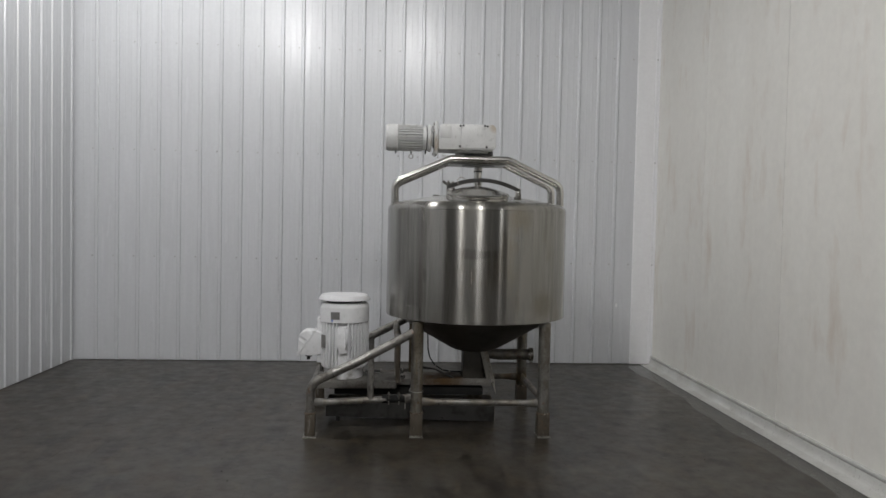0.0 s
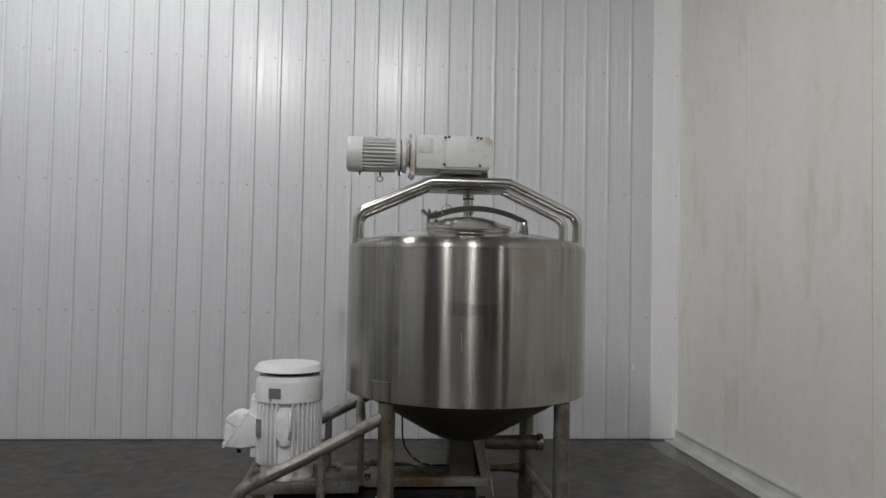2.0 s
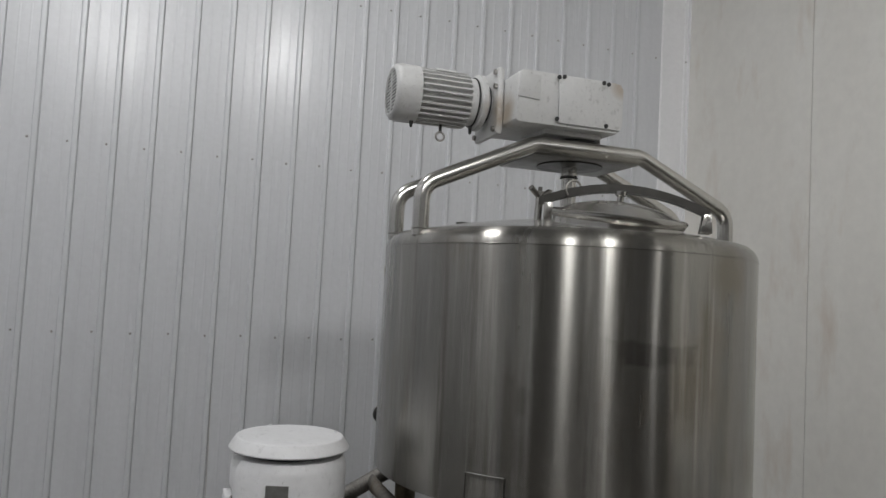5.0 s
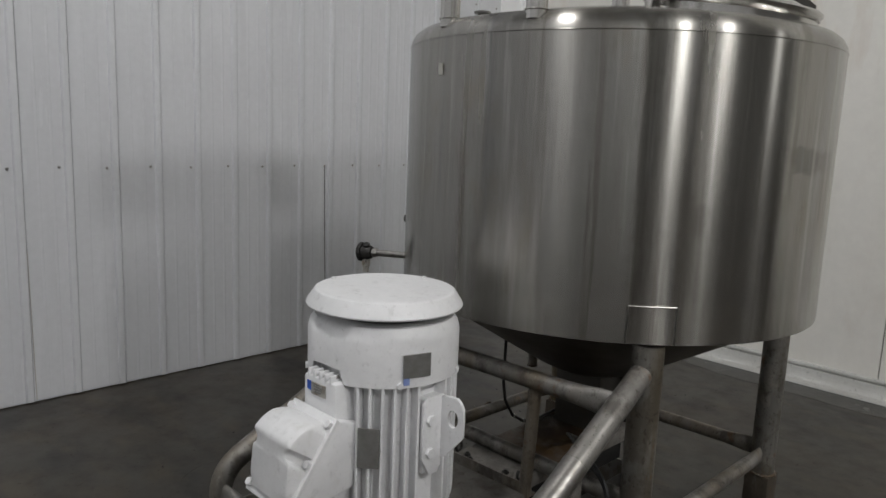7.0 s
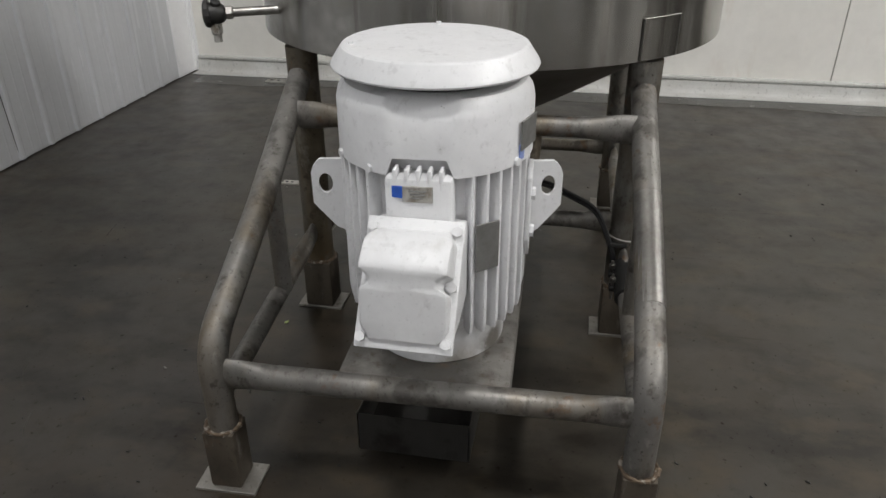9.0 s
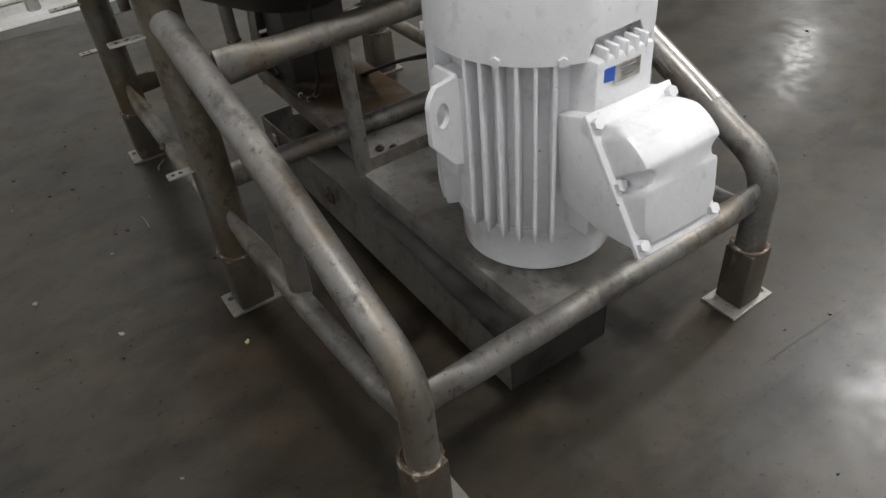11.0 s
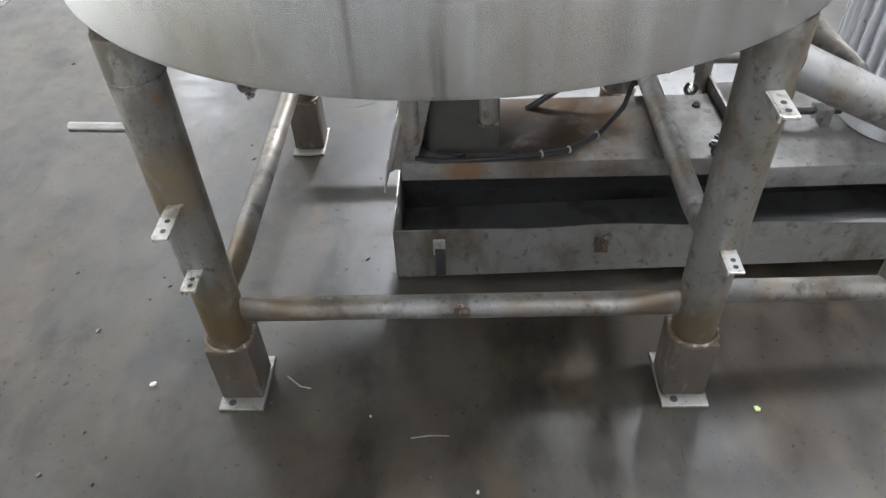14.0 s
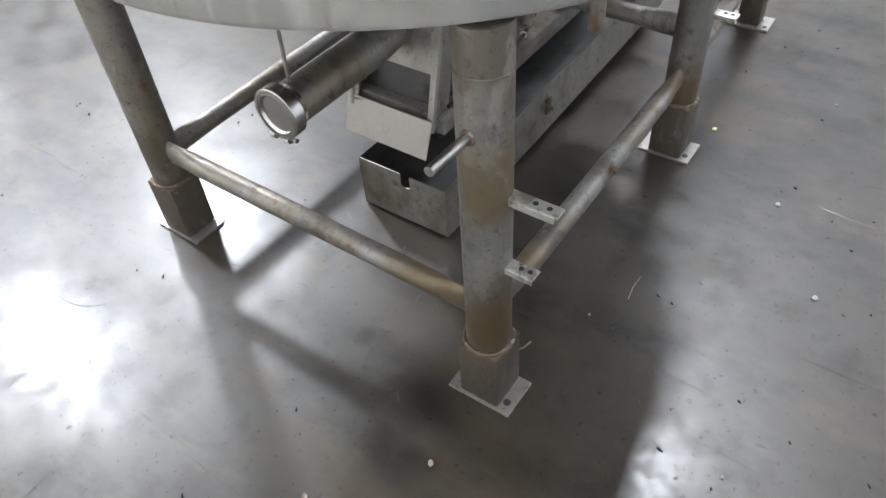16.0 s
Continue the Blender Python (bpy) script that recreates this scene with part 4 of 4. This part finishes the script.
part("cover_disc", lathe([(0, 0.031), (0.023, 0.031), (0.023, 0.034), (0, 0.035)], 24, HEAD), bracket_steel, cover)
gland = Matrix.Translation(TIP - way * 0.033)
part("cable_gland", lathe([(0, -0.078), (0.012, -0.078), (0.012, -0.058), (0.017, -0.053), (0.017, -0.03), (0.013, -0.028), (0.013, -0.01), (0, -0.01)], 8, gland), bracket_steel, probe, smooth=0)
part("head_boss", lathe([(0, 0.0), (0.014, 0.0), (0.014, 0.036), (0.009, 0.04), (0, 0.04)], 10, gland @ pose(0, 0, 0, 18, -14, 0)), dark_iron, probe)
part("nozzle", tube([(TX + 0.70 * math.cos(2.09), 0.70 * math.sin(2.09), 1.093), (TX + 0.775 * math.cos(2.09), 0.775 * math.sin(2.09), 1.093)], 0.014, 12), dark_iron, tank)

# ---- upright drive motor ----
MX, MY = -1.08, -0.018
motor = thing("electric_motor", "large white upright electric motor with cooling fins", "motor", at=(MX, MY, 0.355))
M = pose(MX, MY, 0)
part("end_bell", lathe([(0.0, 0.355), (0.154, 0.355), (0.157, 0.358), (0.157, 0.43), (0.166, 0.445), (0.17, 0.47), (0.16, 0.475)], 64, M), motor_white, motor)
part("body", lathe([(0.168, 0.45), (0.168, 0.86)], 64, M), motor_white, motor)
for i in range(40):
    a = 360 * (i + 0.35) / 40
    # a flat seat for the terminal box and for the two lugs
    if min(abs(a - 180), 360) < 24 or min(abs(a - 90), abs(a - 270)) < 9:
        continue
    low = 0.452 + 0.008 * math.cos(radians(a) * 4) + 0.012 * max(0.0, math.sin(radians(a)))
    fin = plate([(0.160, low + 0.012), (0.175, low), (0.198, low + 0.004), (0.202, low + 0.03), (0.202, 0.835), (0.196, 0.846), (0.160, 0.846)], 0.0072,
                M @ pose(0, 0, 0, 0, 0, a) @ Matrix.Translation((0, 0.0036, 0)) @ pose(0, 0, 0, 90), bevel=0.002)
    part("fin", fin, motor_white, motor)
# fan shroud with its cut-outs
shroud = bmesh.new()
seg = 96
prof = [(0.203, None), (0.203, 0.925), (0.198, 0.945), (0.186, 0.962), (0.165, 0.966), (0.12, 0.966)]
rows = []
for r, z in prof:
    row = []
    for i in range(seg):
        a = 2 * math.pi * i / seg
        deg = 360 * i / seg
        low = 0.815
        if abs(deg - 181) < 17:
            low = 0.850
        rr, drop = r, 0.0
        if abs(deg - 182) < 18.5 and r > 0.15:
            # a flat facet over the terminal box, whose shoulder sits lower
            rr = min(r, (0.1925 if z is None or z < 0.93 else r * 0.93) / math.cos(radians(deg - 182)))
            drop = 0.008 if z and 0.93 < z < 0.964 else 0.0
        row.append(shroud.verts.new((rr * math.cos(a), rr * math.sin(a), z - drop if z else low)))
    rows.append(row)
for p, q in zip(rows, rows[1:]):
    for i in range(seg):
        j = (i + 1) % seg
        shroud.faces.new((p[i], p[j], q[j], q[i]))
shroud.transform(M)
sh = part("fan_shroud", shroud, motor_white, motor, "white fan shroud")
sh.modifiers.new("thickness", "SOLIDIFY").thickness = 0.004
part("dark_gap", lathe([(0.15, 0.955), (0.15, 1.0)], 48, M), glass_dark, motor)
cap = part("drip_cover", lathe([(0.15, 0.992), (0.196, 0.988), (0.2075, 0.986), (0.2095, 0.990), (0.207, 0.996), (0.187, 1.025), (0.182, 1.0275), (0.10, 1.029), (0, 1.029)], 80, M), motor_white, motor, "white round drip cover", smooth=18)
part("cap_screw", lathe([(0.006, 1.026), (0.006, 1.033), (0, 1.034)], 8, M @ pose(0.166, 0.02, 0)), motor_white, cap)
part("cap_screw", lathe([(0.006, 1.026), (0.006, 1.033), (0, 1.034)], 8, M @ pose(-0.05, 0.16, 0)), motor_white, cap)
for a in (60, 120, 150, 240, 300, 20):
    part("shroud_bolt", lathe([(0, 0), (0.009, 0), (0.009, 0.006), (0, 0.006)], 6, M @ pose(0, 0, 0.822, 0, 0, a) @ pose(0.203, 0, 0, 0, 90, 0)), motor_white, motor, smooth=0)
# lifting lugs: a bolted plate against the body, bent outwards into an eye along one edge
for sy in (-1, 1):
    part("lug_seat", box(0.07, 0.05, 0.2, M @ pose(0, sy * 0.172, 0.675), 0.006), motor_white, motor)
    at = M @ pose(0, 0, 0, 0, 0, 0 if sy > 0 else 180)
    face = [(-0.026, 0.615), (-0.012, 0.572), (0.018, 0.572), (0.046, 0.62), (0.046, 0.765), (0.03, 0.782), (-0.026, 0.782)]
    lug = part("lifting_lug", plate(face, 0.011, at @ Matrix.Translation((0, 0.207, 0)) @ pose(0, 0, 0, 90), bevel=0.003), motor_white, motor)
    prof = [(0.0, 0.60), (0.022, 0.612), (0.075, 0.675), (0.075, 0.755), (0.058, 0.778), (0.0, 0.778)]
    out = at @ pose(-0.021, 0.196, 0, 0, 0, 101)
    part("lug_eye", pierced(prof, (0.045, 0.722), (0.0155, 0.0235), 0.011, out @ Matrix.Translation((0, 0.0055, 0)) @ pose(0, 0, 0, 90)), motor_white, lug)
    for z in (0.635, 0.722):
        part("lug_bolt", lathe([(0, 0), (0.014, 0), (0.014, 0.01), (0, 0.01)], 6, at @ pose(0.022, 0.206, z, -90, 0, 0)), motor_white, lug, smooth=0)
# terminal box with a slanting joint
part("box_seat", box(0.08, 0.13, 0.345, M @ pose(-0.175, 0.0, 0.6475), 0.008), motor_white, motor)
for i in range(5):
    part("seat_rib", box(0.03, 0.008, 0.04, M @ pose(-0.2, -0.044 + 0.022 * i, 0.817), 0.003), motor_white, motor)
by0, by1 = -0.111, 0.078
tb = part("terminal_box", plate([(-1.252, 0.56), (-1.35, 0.536), (-1.44, 0.538), (-1.328, 0.742), (-1.252, 0.725)], by1 - by0 - 0.012, Matrix.Translation((0, by1 - 0.006, 0)) @ pose(0, 0, 0, 90), bevel=0.006), motor_white, motor, "white terminal box with slanting lid")
part("box_flange", plate([(-1.457, 0.533), (-1.447, 0.528), (-1.322, 0.744), (-1.331, 0.75)], by1 - by0, Matrix.Translation((0, by1, 0)) @ pose(0, 0, 0, 90), bevel=0.003), motor_white, tb)
# the lid: flush with the flange below, a rounded hump above, with a notch for a bolt in each side
foot_at, along, outw = Vector((-1.4515, 0, 0.5375)), Vector((0.502, 0, 0.865)), Vector((-0.865, 0, 0.502))
lid_bm = bmesh.new()
rows = []
for k in range(33):
    sd = 0.012 + 0.208 * k / 32
    hh = min(0.012 + 0.56 * (sd - 0.012), 0.083 * math.sqrt(max(0.02, 1 - ((sd - 0.128) / 0.0935) ** 2)) if sd > 0.128 else 1.0)
    inset = 0.011 + 0.016 * math.exp(-((sd - 0.012) / 0.016) ** 2) + 0.017 * math.exp(-((sd - 0.118) / 0.013) ** 4) + 0.014 * max(0.0, (sd - 0.195) / 0.025)
    yl, yr = by0 + inset, by1 - inset
    cut = min(0.010, hh * 0.6)
    rows.append([lid_bm.verts.new(foot_at + along * sd + outw * d + Vector((0, y, 0))) for y, d in (
        (yl, 0), (yl, hh - cut), (yl + 0.003, hh - cut * 0.3), (yl + 0.010, hh), ((yl + yr) / 2, hh + 0.002), (yr - 0.010, hh), (yr - 0.003, hh - cut * 0.3), (yr, hh - cut), (yr, 0))])
for p, q in zip(rows, rows[1:]):
    for i in range(8):
        lid_bm.faces.new((p[i], p[i + 1], q[i + 1], q[i]))
lid_bm.faces.new(rows[0])
lid_bm.faces.new(rows[-1])
part("box_lid", lid_bm, motor_white, tb, smooth=35)
for x, z in ((-1.34, 0.7315), (-1.393, 0.641), (-1.446, 0.55)):
    for y in (by0 + 0.013, by1 - 0.013):
        part("lid_bolt", lathe([(0, 0), (0.0105, 0), (0.0105, 0.013), (0, 0.013)], 6, pose(x, y, z) @ pose(0, 0, 0, 0, -60, 0)), motor_white, tb, smooth=0)
part("conduit_hub", lathe([(0, 0.49), (0.014, 0.49), (0.014, 0.512), (0.026, 0.516), (0.026, 0.54), (0, 0.54)], 16, pose(-1.37, -0.015, 0)), dark_iron, tb)


def on_body(name, angle, z, r, w, h, material, parent, label=""):
    m = M @ pose(0, 0, z, 0, 0, angle) @ Matrix.Translation((r, 0, 0))
    return part(name, box(0.004, w, h, m, 0.001), material, parent, label, smooth=0)


on_body("nameplate", 252, 0.872, 0.2055, 0.075, 0.06, name_metal, motor, "worn grey metal nameplate")
on_body("blue_tape", 244.5, 0.838, 0.2045, 0.016, 0.03, tape_blue, motor, "scrap of faded blue tape")
on_body("nameplate", 219, 0.66, 0.204, 0.055, 0.105, name_metal, motor, "worn brown metal nameplate")
tag = on_body("type_plate", 180, 0.79, 0.2165, 0.058, 0.032, bracket_steel, motor, "small steel type plate")
for k in range(3):
    on_body("text_bar", 180, 0.797 - 0.007 * k, 0.2187, 0.034 - 0.005 * k, 0.003, name_metal, tag)
on_body("blue_sticker", 169.5, 0.793, 0.2185, 0.022, 0.024, blue_paint, motor, "torn blue sticker")

tb.matrix_basis = pose(-0.252, 0, 0.006, 0, 0, -2) @ pose(-0.106, 0, 0.195, 0, 5, 0) @ pose(0.366, 0, -0.195)
motor.matrix_basis = pose(-1.084, -0.025, 0.356, 0, 0, 1.5)

# ---- gear motor on the bridge ----
gear = thing("gear_motor", "white gear motor with worn paint on the pipe bridge", "motor", at=(0, 0, 2.122))
GY, GZ = 0.045, 2.325
body = plate([(-0.345, 2.222), (-0.33, 2.215), (0.09, 2.215), (0.112, 2.245), (0.112, 2.38), (0.095, 2.414), (0.075, 2.418), (-0.32, 2.418), (-0.345, 2.40)], 0.345, Matrix.Translation((0, 0.15, 0)) @ pose(0, 0, 0, 90), bevel=0.006)
gb = part("gear_case", body, gear_white, gear)
part("case_cover", plate([(-0.172, 2.226), (0.10, 2.226), (0.108, 2.25), (0.108, 2.39), (0.095, 2.411), (-0.172, 2.411)], 0.012, Matrix.Translation((0, -0.193, 0)) @ pose(0, 0, 0, 90), bevel=0.003), gear_white, gb)
part("case_cover", plate([(-0.34, 2.31), (-0.25, 2.305), (-0.25, 2.40), (-0.34, 2.40)], 0.008, Matrix.Translation((0, -0.193, 0)) @ pose(0, 0, 0, 90), bevel=0.002), gear_white, gb)
for x, z in ((-0.177, 2.402), (0.039, 2.403), (-0.18, 2.24), (0.034, 2.238), (-0.155, 2.406), (0.018, 2.406)):
    part("case_bolt", lathe([(0, 0), (0.0085, 0), (0.0085, 0.005), (0, 0.005)], 10, pose(x, -0.2045, z, 90)), glass_dark, gb)
part("foot_flange", lathe([(0.15, 2.122), (0.15, 2.148), (0.125, 2.155), (0.12, 2.222), (0, 2.222)], 40, pose(-0.008, 0.0, 0)), dark_iron, gear)
part("case_base", box(0.25, 0.22, 0.022, pose(-0.07, -0.03, 2.207), 0.004), gear_white, gear)
G = pose(0, GY, GZ, 0, -90, 0)
part("adapter", lathe([(0.1, 0.335), (0.1, 0.36), (0.075, 0.37), (0.07, 0.395), (0.105, 0.4), (0.112, 0.405), (0.112, 0.425), (0.095, 0.432), (0.095, 0.47)], 48, G), gear_white, gear)
for d in (0.381, 0.4365):
    part("dark_groove", ring(0.074 if d < 0.4 else 0.0965, 0.0035, G @ pose(0, 0, d), seg=40), glass_dark, gear)
part("square_flange", box(0.03, 0.245, 0.27, pose(-0.36, GY, GZ - 0.006), 0.014), gear_white, gear)
part("motor_barrel", lathe([(0.088, 0.44), (0.088, 0.70)], 48, G), gear_white, gear)
for i in range(28):
    part("fin", plate([(0.08, 0.468), (0.106, 0.468), (0.110, 0.475), (0.110, 0.668), (0.106, 0.676), (0.08, 0.676)], 0.0065, G @ pose(0, 0, 0, 0, 0, 360 * i / 28) @ Matrix.Translation((0, 0.002, 0)) @ pose(0, 0, 0, 90)), gear_white, gear, smooth=0)
fc = part("fan_cover", lathe([(0.1, 0.672), (0.112, 0.674), (0.112, 0.745), (0.108, 0.762), (0.097, 0.772), (0.09, 0.773), (0.09, 0.765), (0, 0.765)], 56, G), gear_white, gear)
part("dark_grille", lathe([(0, 0.766), (0.088, 0.766), (0.088, 0.7675), (0, 0.7675)], 40, G), glass_dark, fc)
for k in range(-6, 7):
    w = math.sqrt(max(0.0, 0.089 ** 2 - (k * 0.0135) ** 2))
    part("grille_bar", box(0.004, 2 * w, 0.0052, pose(-0.7695, GY, GZ + k * 0.0135)), gear_white, fc, smooth=0)
part("grille_bar", box(0.0045, 0.012, 0.17, pose(-0.7698, GY, GZ)), gear_white, fc, smooth=0)
part("junction_box", box(0.10, 0.05, 0.09, pose(-0.56, GY + 0.115, GZ + 0.01), 0.008), gear_white, gear)
eye = part("eye_bolt", ring(0.017, 0.0045, pose(-0.563, GY - 0.0, GZ - 0.152, 90), seg=20), bolt_steel, gear)
part("eye_stem", tube([(-0.563, GY, GZ - 0.13), (-0.563, GY, GZ - 0.1)], 0.006, 10), dark_iron, eye)
for x in (-0.69, -0.445):
    part("drain_plug", lathe([(0, -0.135), (0.006, -0.13), (0.008, -0.1), (0, -0.1)], 10, pose(x, GY - 0.02, GZ)), dark_iron, gear)
for y, z in ((-0.055, 0.108), (0.145, 0.108), (-0.055, -0.118), (0.145, -0.118), (-0.062, 0.05)):
    part("flange_bolt", lathe([(0, 0), (0.011, 0), (0.011, 0.012), (0, 0.012)], 6, pose(-0.374, y, GZ + z, 0, -90, 0)), bolt_steel, gear, smooth=0)

part("nameplate", box(0.034, 0.003, 0.085, G @ pose(0, 0, 0, 0, 0, -118) @ Matrix.Translation((0, 0.112, 0.565)), 0.001), gear_white, gear, "painted nameplate", smooth=0)

# ---- drip trough on the floor under the drive ----
trough = thing("drip_trough", "long open dull steel drip trough standing on the floor", "trough", at=(-0.52, 0.015, 0))
T0, T1, TY0, TY1, TH = -1.215, 0.159, -0.126, 0.152, 0.163
TILT = 0.031


def low(x):
    return 0.005 + TILT * (T1 - x)


part("trough_floor", box((T1 - T0) * 1.0004, TY1 - TY0 - 0.004, 0.004, pose((T0 + T1) / 2, (TY0 + TY1) / 2, low((T0 + T1) / 2) + 0.005, 0, math.degrees(math.atan(TILT)), 0)), trough_floor_steel, trough, "smooth dark trough floor", smooth=0)


def trough_side(y, bow):
    bm = bmesh.new()
    n = 26
    rows = []
    for zz, lean in ((0.008, 0.0), (TH * 0.5, 0.4), (TH, 1.0), (TH, 1.0), (TH * 0.5, 0.4), (0.008, 0.0)):
        k = len(rows)
        t = 0.0 if k < 3 else 0.003
        rows.append([bm.verts.new((T0 + (T1 - T0) * i / n, y - t + lean * bow * math.sin(math.pi * i / n) * (1 + 0.3 * math.sin(i * 0.9)), low(T0 + (T1 - T0) * i / n) if zz < 0.01 else zz - (0.002 * math.sin(i * 0.7) if zz == TH else 0))) for i in range(n + 1)])
    for p, q in zip(rows, rows[1:] + rows[:1]):
        for i in range(n):
            bm.faces.new((p[i], p[i + 1], q[i + 1], q[i]))
    return bm


part("long_side", trough_side(TY1, -0.012), sheet_steel, trough)
# this side is much darker than the opposite one
part("long_side", trough_side(TY0 + 0.003, 0.008), blackish_steel, trough)
w = TY1 - TY0
notch = [(0, 0), (w, 0), (w, TH - 0.008), (w * 0.60, TH - 0.008), (w * 0.60, TH - 0.045), (w * 0.54, TH - 0.05), (w * 0.49, TH - 0.045), (w * 0.49, TH - 0.008), (0, TH - 0.008)]
part("end_wall", plate(notch, 0.003, Matrix.Translation((T1 - 0.003, TY0, 0.008)) @ pose(0, 0, 0, 90, 0, 90)), sheet_steel, trough, smooth=0)
part("end_wall", box(0.003, w - 0.006, TH - low(T0), pose(T0 + 0.0015, (TY0 + TY1) / 2, (TH + low(T0)) / 2)), blackish_steel, trough, smooth=0)
for x in (0.045, -0.36):
    cl = part("catch", box(0.03, 0.008, 0.05, pose(x, TY1 + 0.005, 0.115), 0.002), bracket_steel if x > 0 else weld, trough)
    if x < 0:
        part("catch_pin", tube([(x - 0.012, TY1 + 0.012, 0.098), (x + 0.008, TY1 + 0.02, 0.118)], 0.005, 8), weld, cl)
        continue
    part("catch_strap", box(0.026, 0.005, 0.08, pose(x - 0.002, TY1 + 0.016, 0.072, 8), 0.002), black, cl)
for x in (-1.12, -0.5, 0.1):
    part("runner", box(0.03, w - 0.06, low(x) + 0.001, pose(x, (TY0 + TY1) / 2, low(x) / 2 + 0.0005)), dark_iron, trough)

# ---- bits on the floor ----
def scrap(x, y, size, material, label, seed):
    rnd = random.Random(seed)
    pts = [(size * (0.5 + 0.6 * rnd.random()) * math.cos(a), size * (0.4 + 0.5 * rnd.random()) * math.sin(a)) for a in [2 * math.pi * i / 7 for i in range(7)]]
    bm = plate(pts, 0.0022, pose(x, y, 0.0004, 0, 0, rnd.random() * 360))
    for v in bm.verts:
        if v.co.z > 0.002:
            v.co.z += 0.003 * rnd.random()
    ob = part("paper_scrap", bm, material, smooth=0)
    return tagged(ob, label, "scrap", "scraps on the floor")


green = surface("green_scrap", (0.5, 0.6, 0.25), (0.42, 0.5, 0.2), (0.6, 0.7), 0, 40)
for i, (x, y, sz, mt, lb) in enumerate((
        (0.707, 0.488, 0.009, bracket_steel, "small pale metal scrap on the concrete floor"),
        (-0.648, 0.569, 0.010, green, "tiny yellow green scrap on the concrete floor"),
        (-0.041, 0.762, 0.005, paper, "tiny white scrap on the concrete floor"),
        (0.192, 0.58, 0.004, paper, "tiny white scrap on the concrete floor"),
        (-0.945, 0.838, 0.005, paper, "tiny white scrap on the concrete floor"),
        (-0.41, 0.83, 0.010, paper, "crumpled white scrap on the concrete floor"),
        (-0.13, 1.0, 0.010, paper, "crumpled white scrap on the concrete floor"),
        (0.42, 0.98, 0.006, paper, "tiny white scrap on the concrete floor"),
        (0.88, 0.72, 0.008, weld, "small rusty brown crumb on the concrete floor"),
        (0.9, 0.32, 0.008, weld, "small rusty brown crumb on the concrete floor"))):
    scrap(x, y, sz, mt, lb, i)

rnd = random.Random(5)
bm = bmesh.new()
for i in range(760):
    x, y = (rnd.uniform(-2.2, 2.0), rnd.uniform(-2.2, 1.6)) if i < 380 else (rnd.uniform(-1.3, 1.5), rnd.uniform(0.1, 1.5))
    r = 0.0011 + 0.0042 * rnd.random() ** 5
    lathe([(r, 0.0002), (r * 0.8, r * 0.7), (0, r)], 5, pose(x, y, 0, 0, 0, rnd.random() * 90) @ Matrix.Diagonal((1 + rnd.random(), 0.7, 1, 1)), bm)
tagged(part("floor_grit", bm, dark_iron, smooth=0), "fine dark grit strewn over the concrete floor", "grit", kind="stuff")


def slivers(count, seed, area, long, wide):
    """Thin marks dragged into the floor."""
    rnd = random.Random(seed)
    bm = bmesh.new()
    for i in range(count):
        x, y = rnd.uniform(*area[0]), rnd.uniform(*area[1])
        ln, a, bend = rnd.uniform(*long), rnd.choice((20, 35, 110, 150)) + rnd.uniform(-25, 25), rnd.uniform(-0.15, 0.15)
        w = rnd.uniform(*wide)
        m = pose(x, y, 0.0003, 0, 0, a)
        row = []
        for k in range(6):
            t = k / 5 * 2 - 1
            row.append([bm.verts.new(m @ Vector((ln / 2 * t, bend * ln * t * t + e * w * (1 - t * t) * 0.5, 0.0002 * (e + 1)))) for e in (-1, 1)])
        for p, q in zip(row, row[1:]):
            if (p[0].co - p[1].co).length + (q[0].co - q[1].co).length > 0:
                bm.faces.new((p[0], q[0], q[1], p[1]))
    return bm


tagged(part("floor_scratches", slivers(45, 3, ((-1.6, 1.8), (-1.6, 1.7)), (0.03, 0.16), (0.0012, 0.0026)), strip_grey, smooth=0), "thin pale scratches in the concrete floor", "scratches", kind="stuff")
tagged(part("floor_scratches", slivers(60, 21, ((0.05, 0.75), (-0.5, 0.42)), (0.01, 0.05), (0.002, 0.007)), scuff_dark, smooth=0), "many fine worn marks in the floor under the tank", "scratches", kind="stuff")
tagged(part("floor_scuffs", slivers(60, 8, ((-1.3, 1.6), (-0.6, 1.6)), (0.008, 0.03), (0.004, 0.012)), scuff_dark, smooth=0), "short dark scuff marks on the concrete floor", "scuffs", kind="stuff")
straw = part("straw", tube([(0.395, 0.47, 0.004), (0.36, 0.50, 0.005), (0.335, 0.505, 0.004)], 0.002, 6), foot_steel)
tagged(straw, "thin dry straw lying beside a steel foot", "straw")
wire = part("wire", tube([(0.10, 0.636, 0.0022), (0.06, 0.63, 0.0022), (0.018, 0.631, 0.0022)], 0.0013, 6), foot_steel)
tagged(wire, "thin pale wire offcut lying on the concrete floor", "wire")
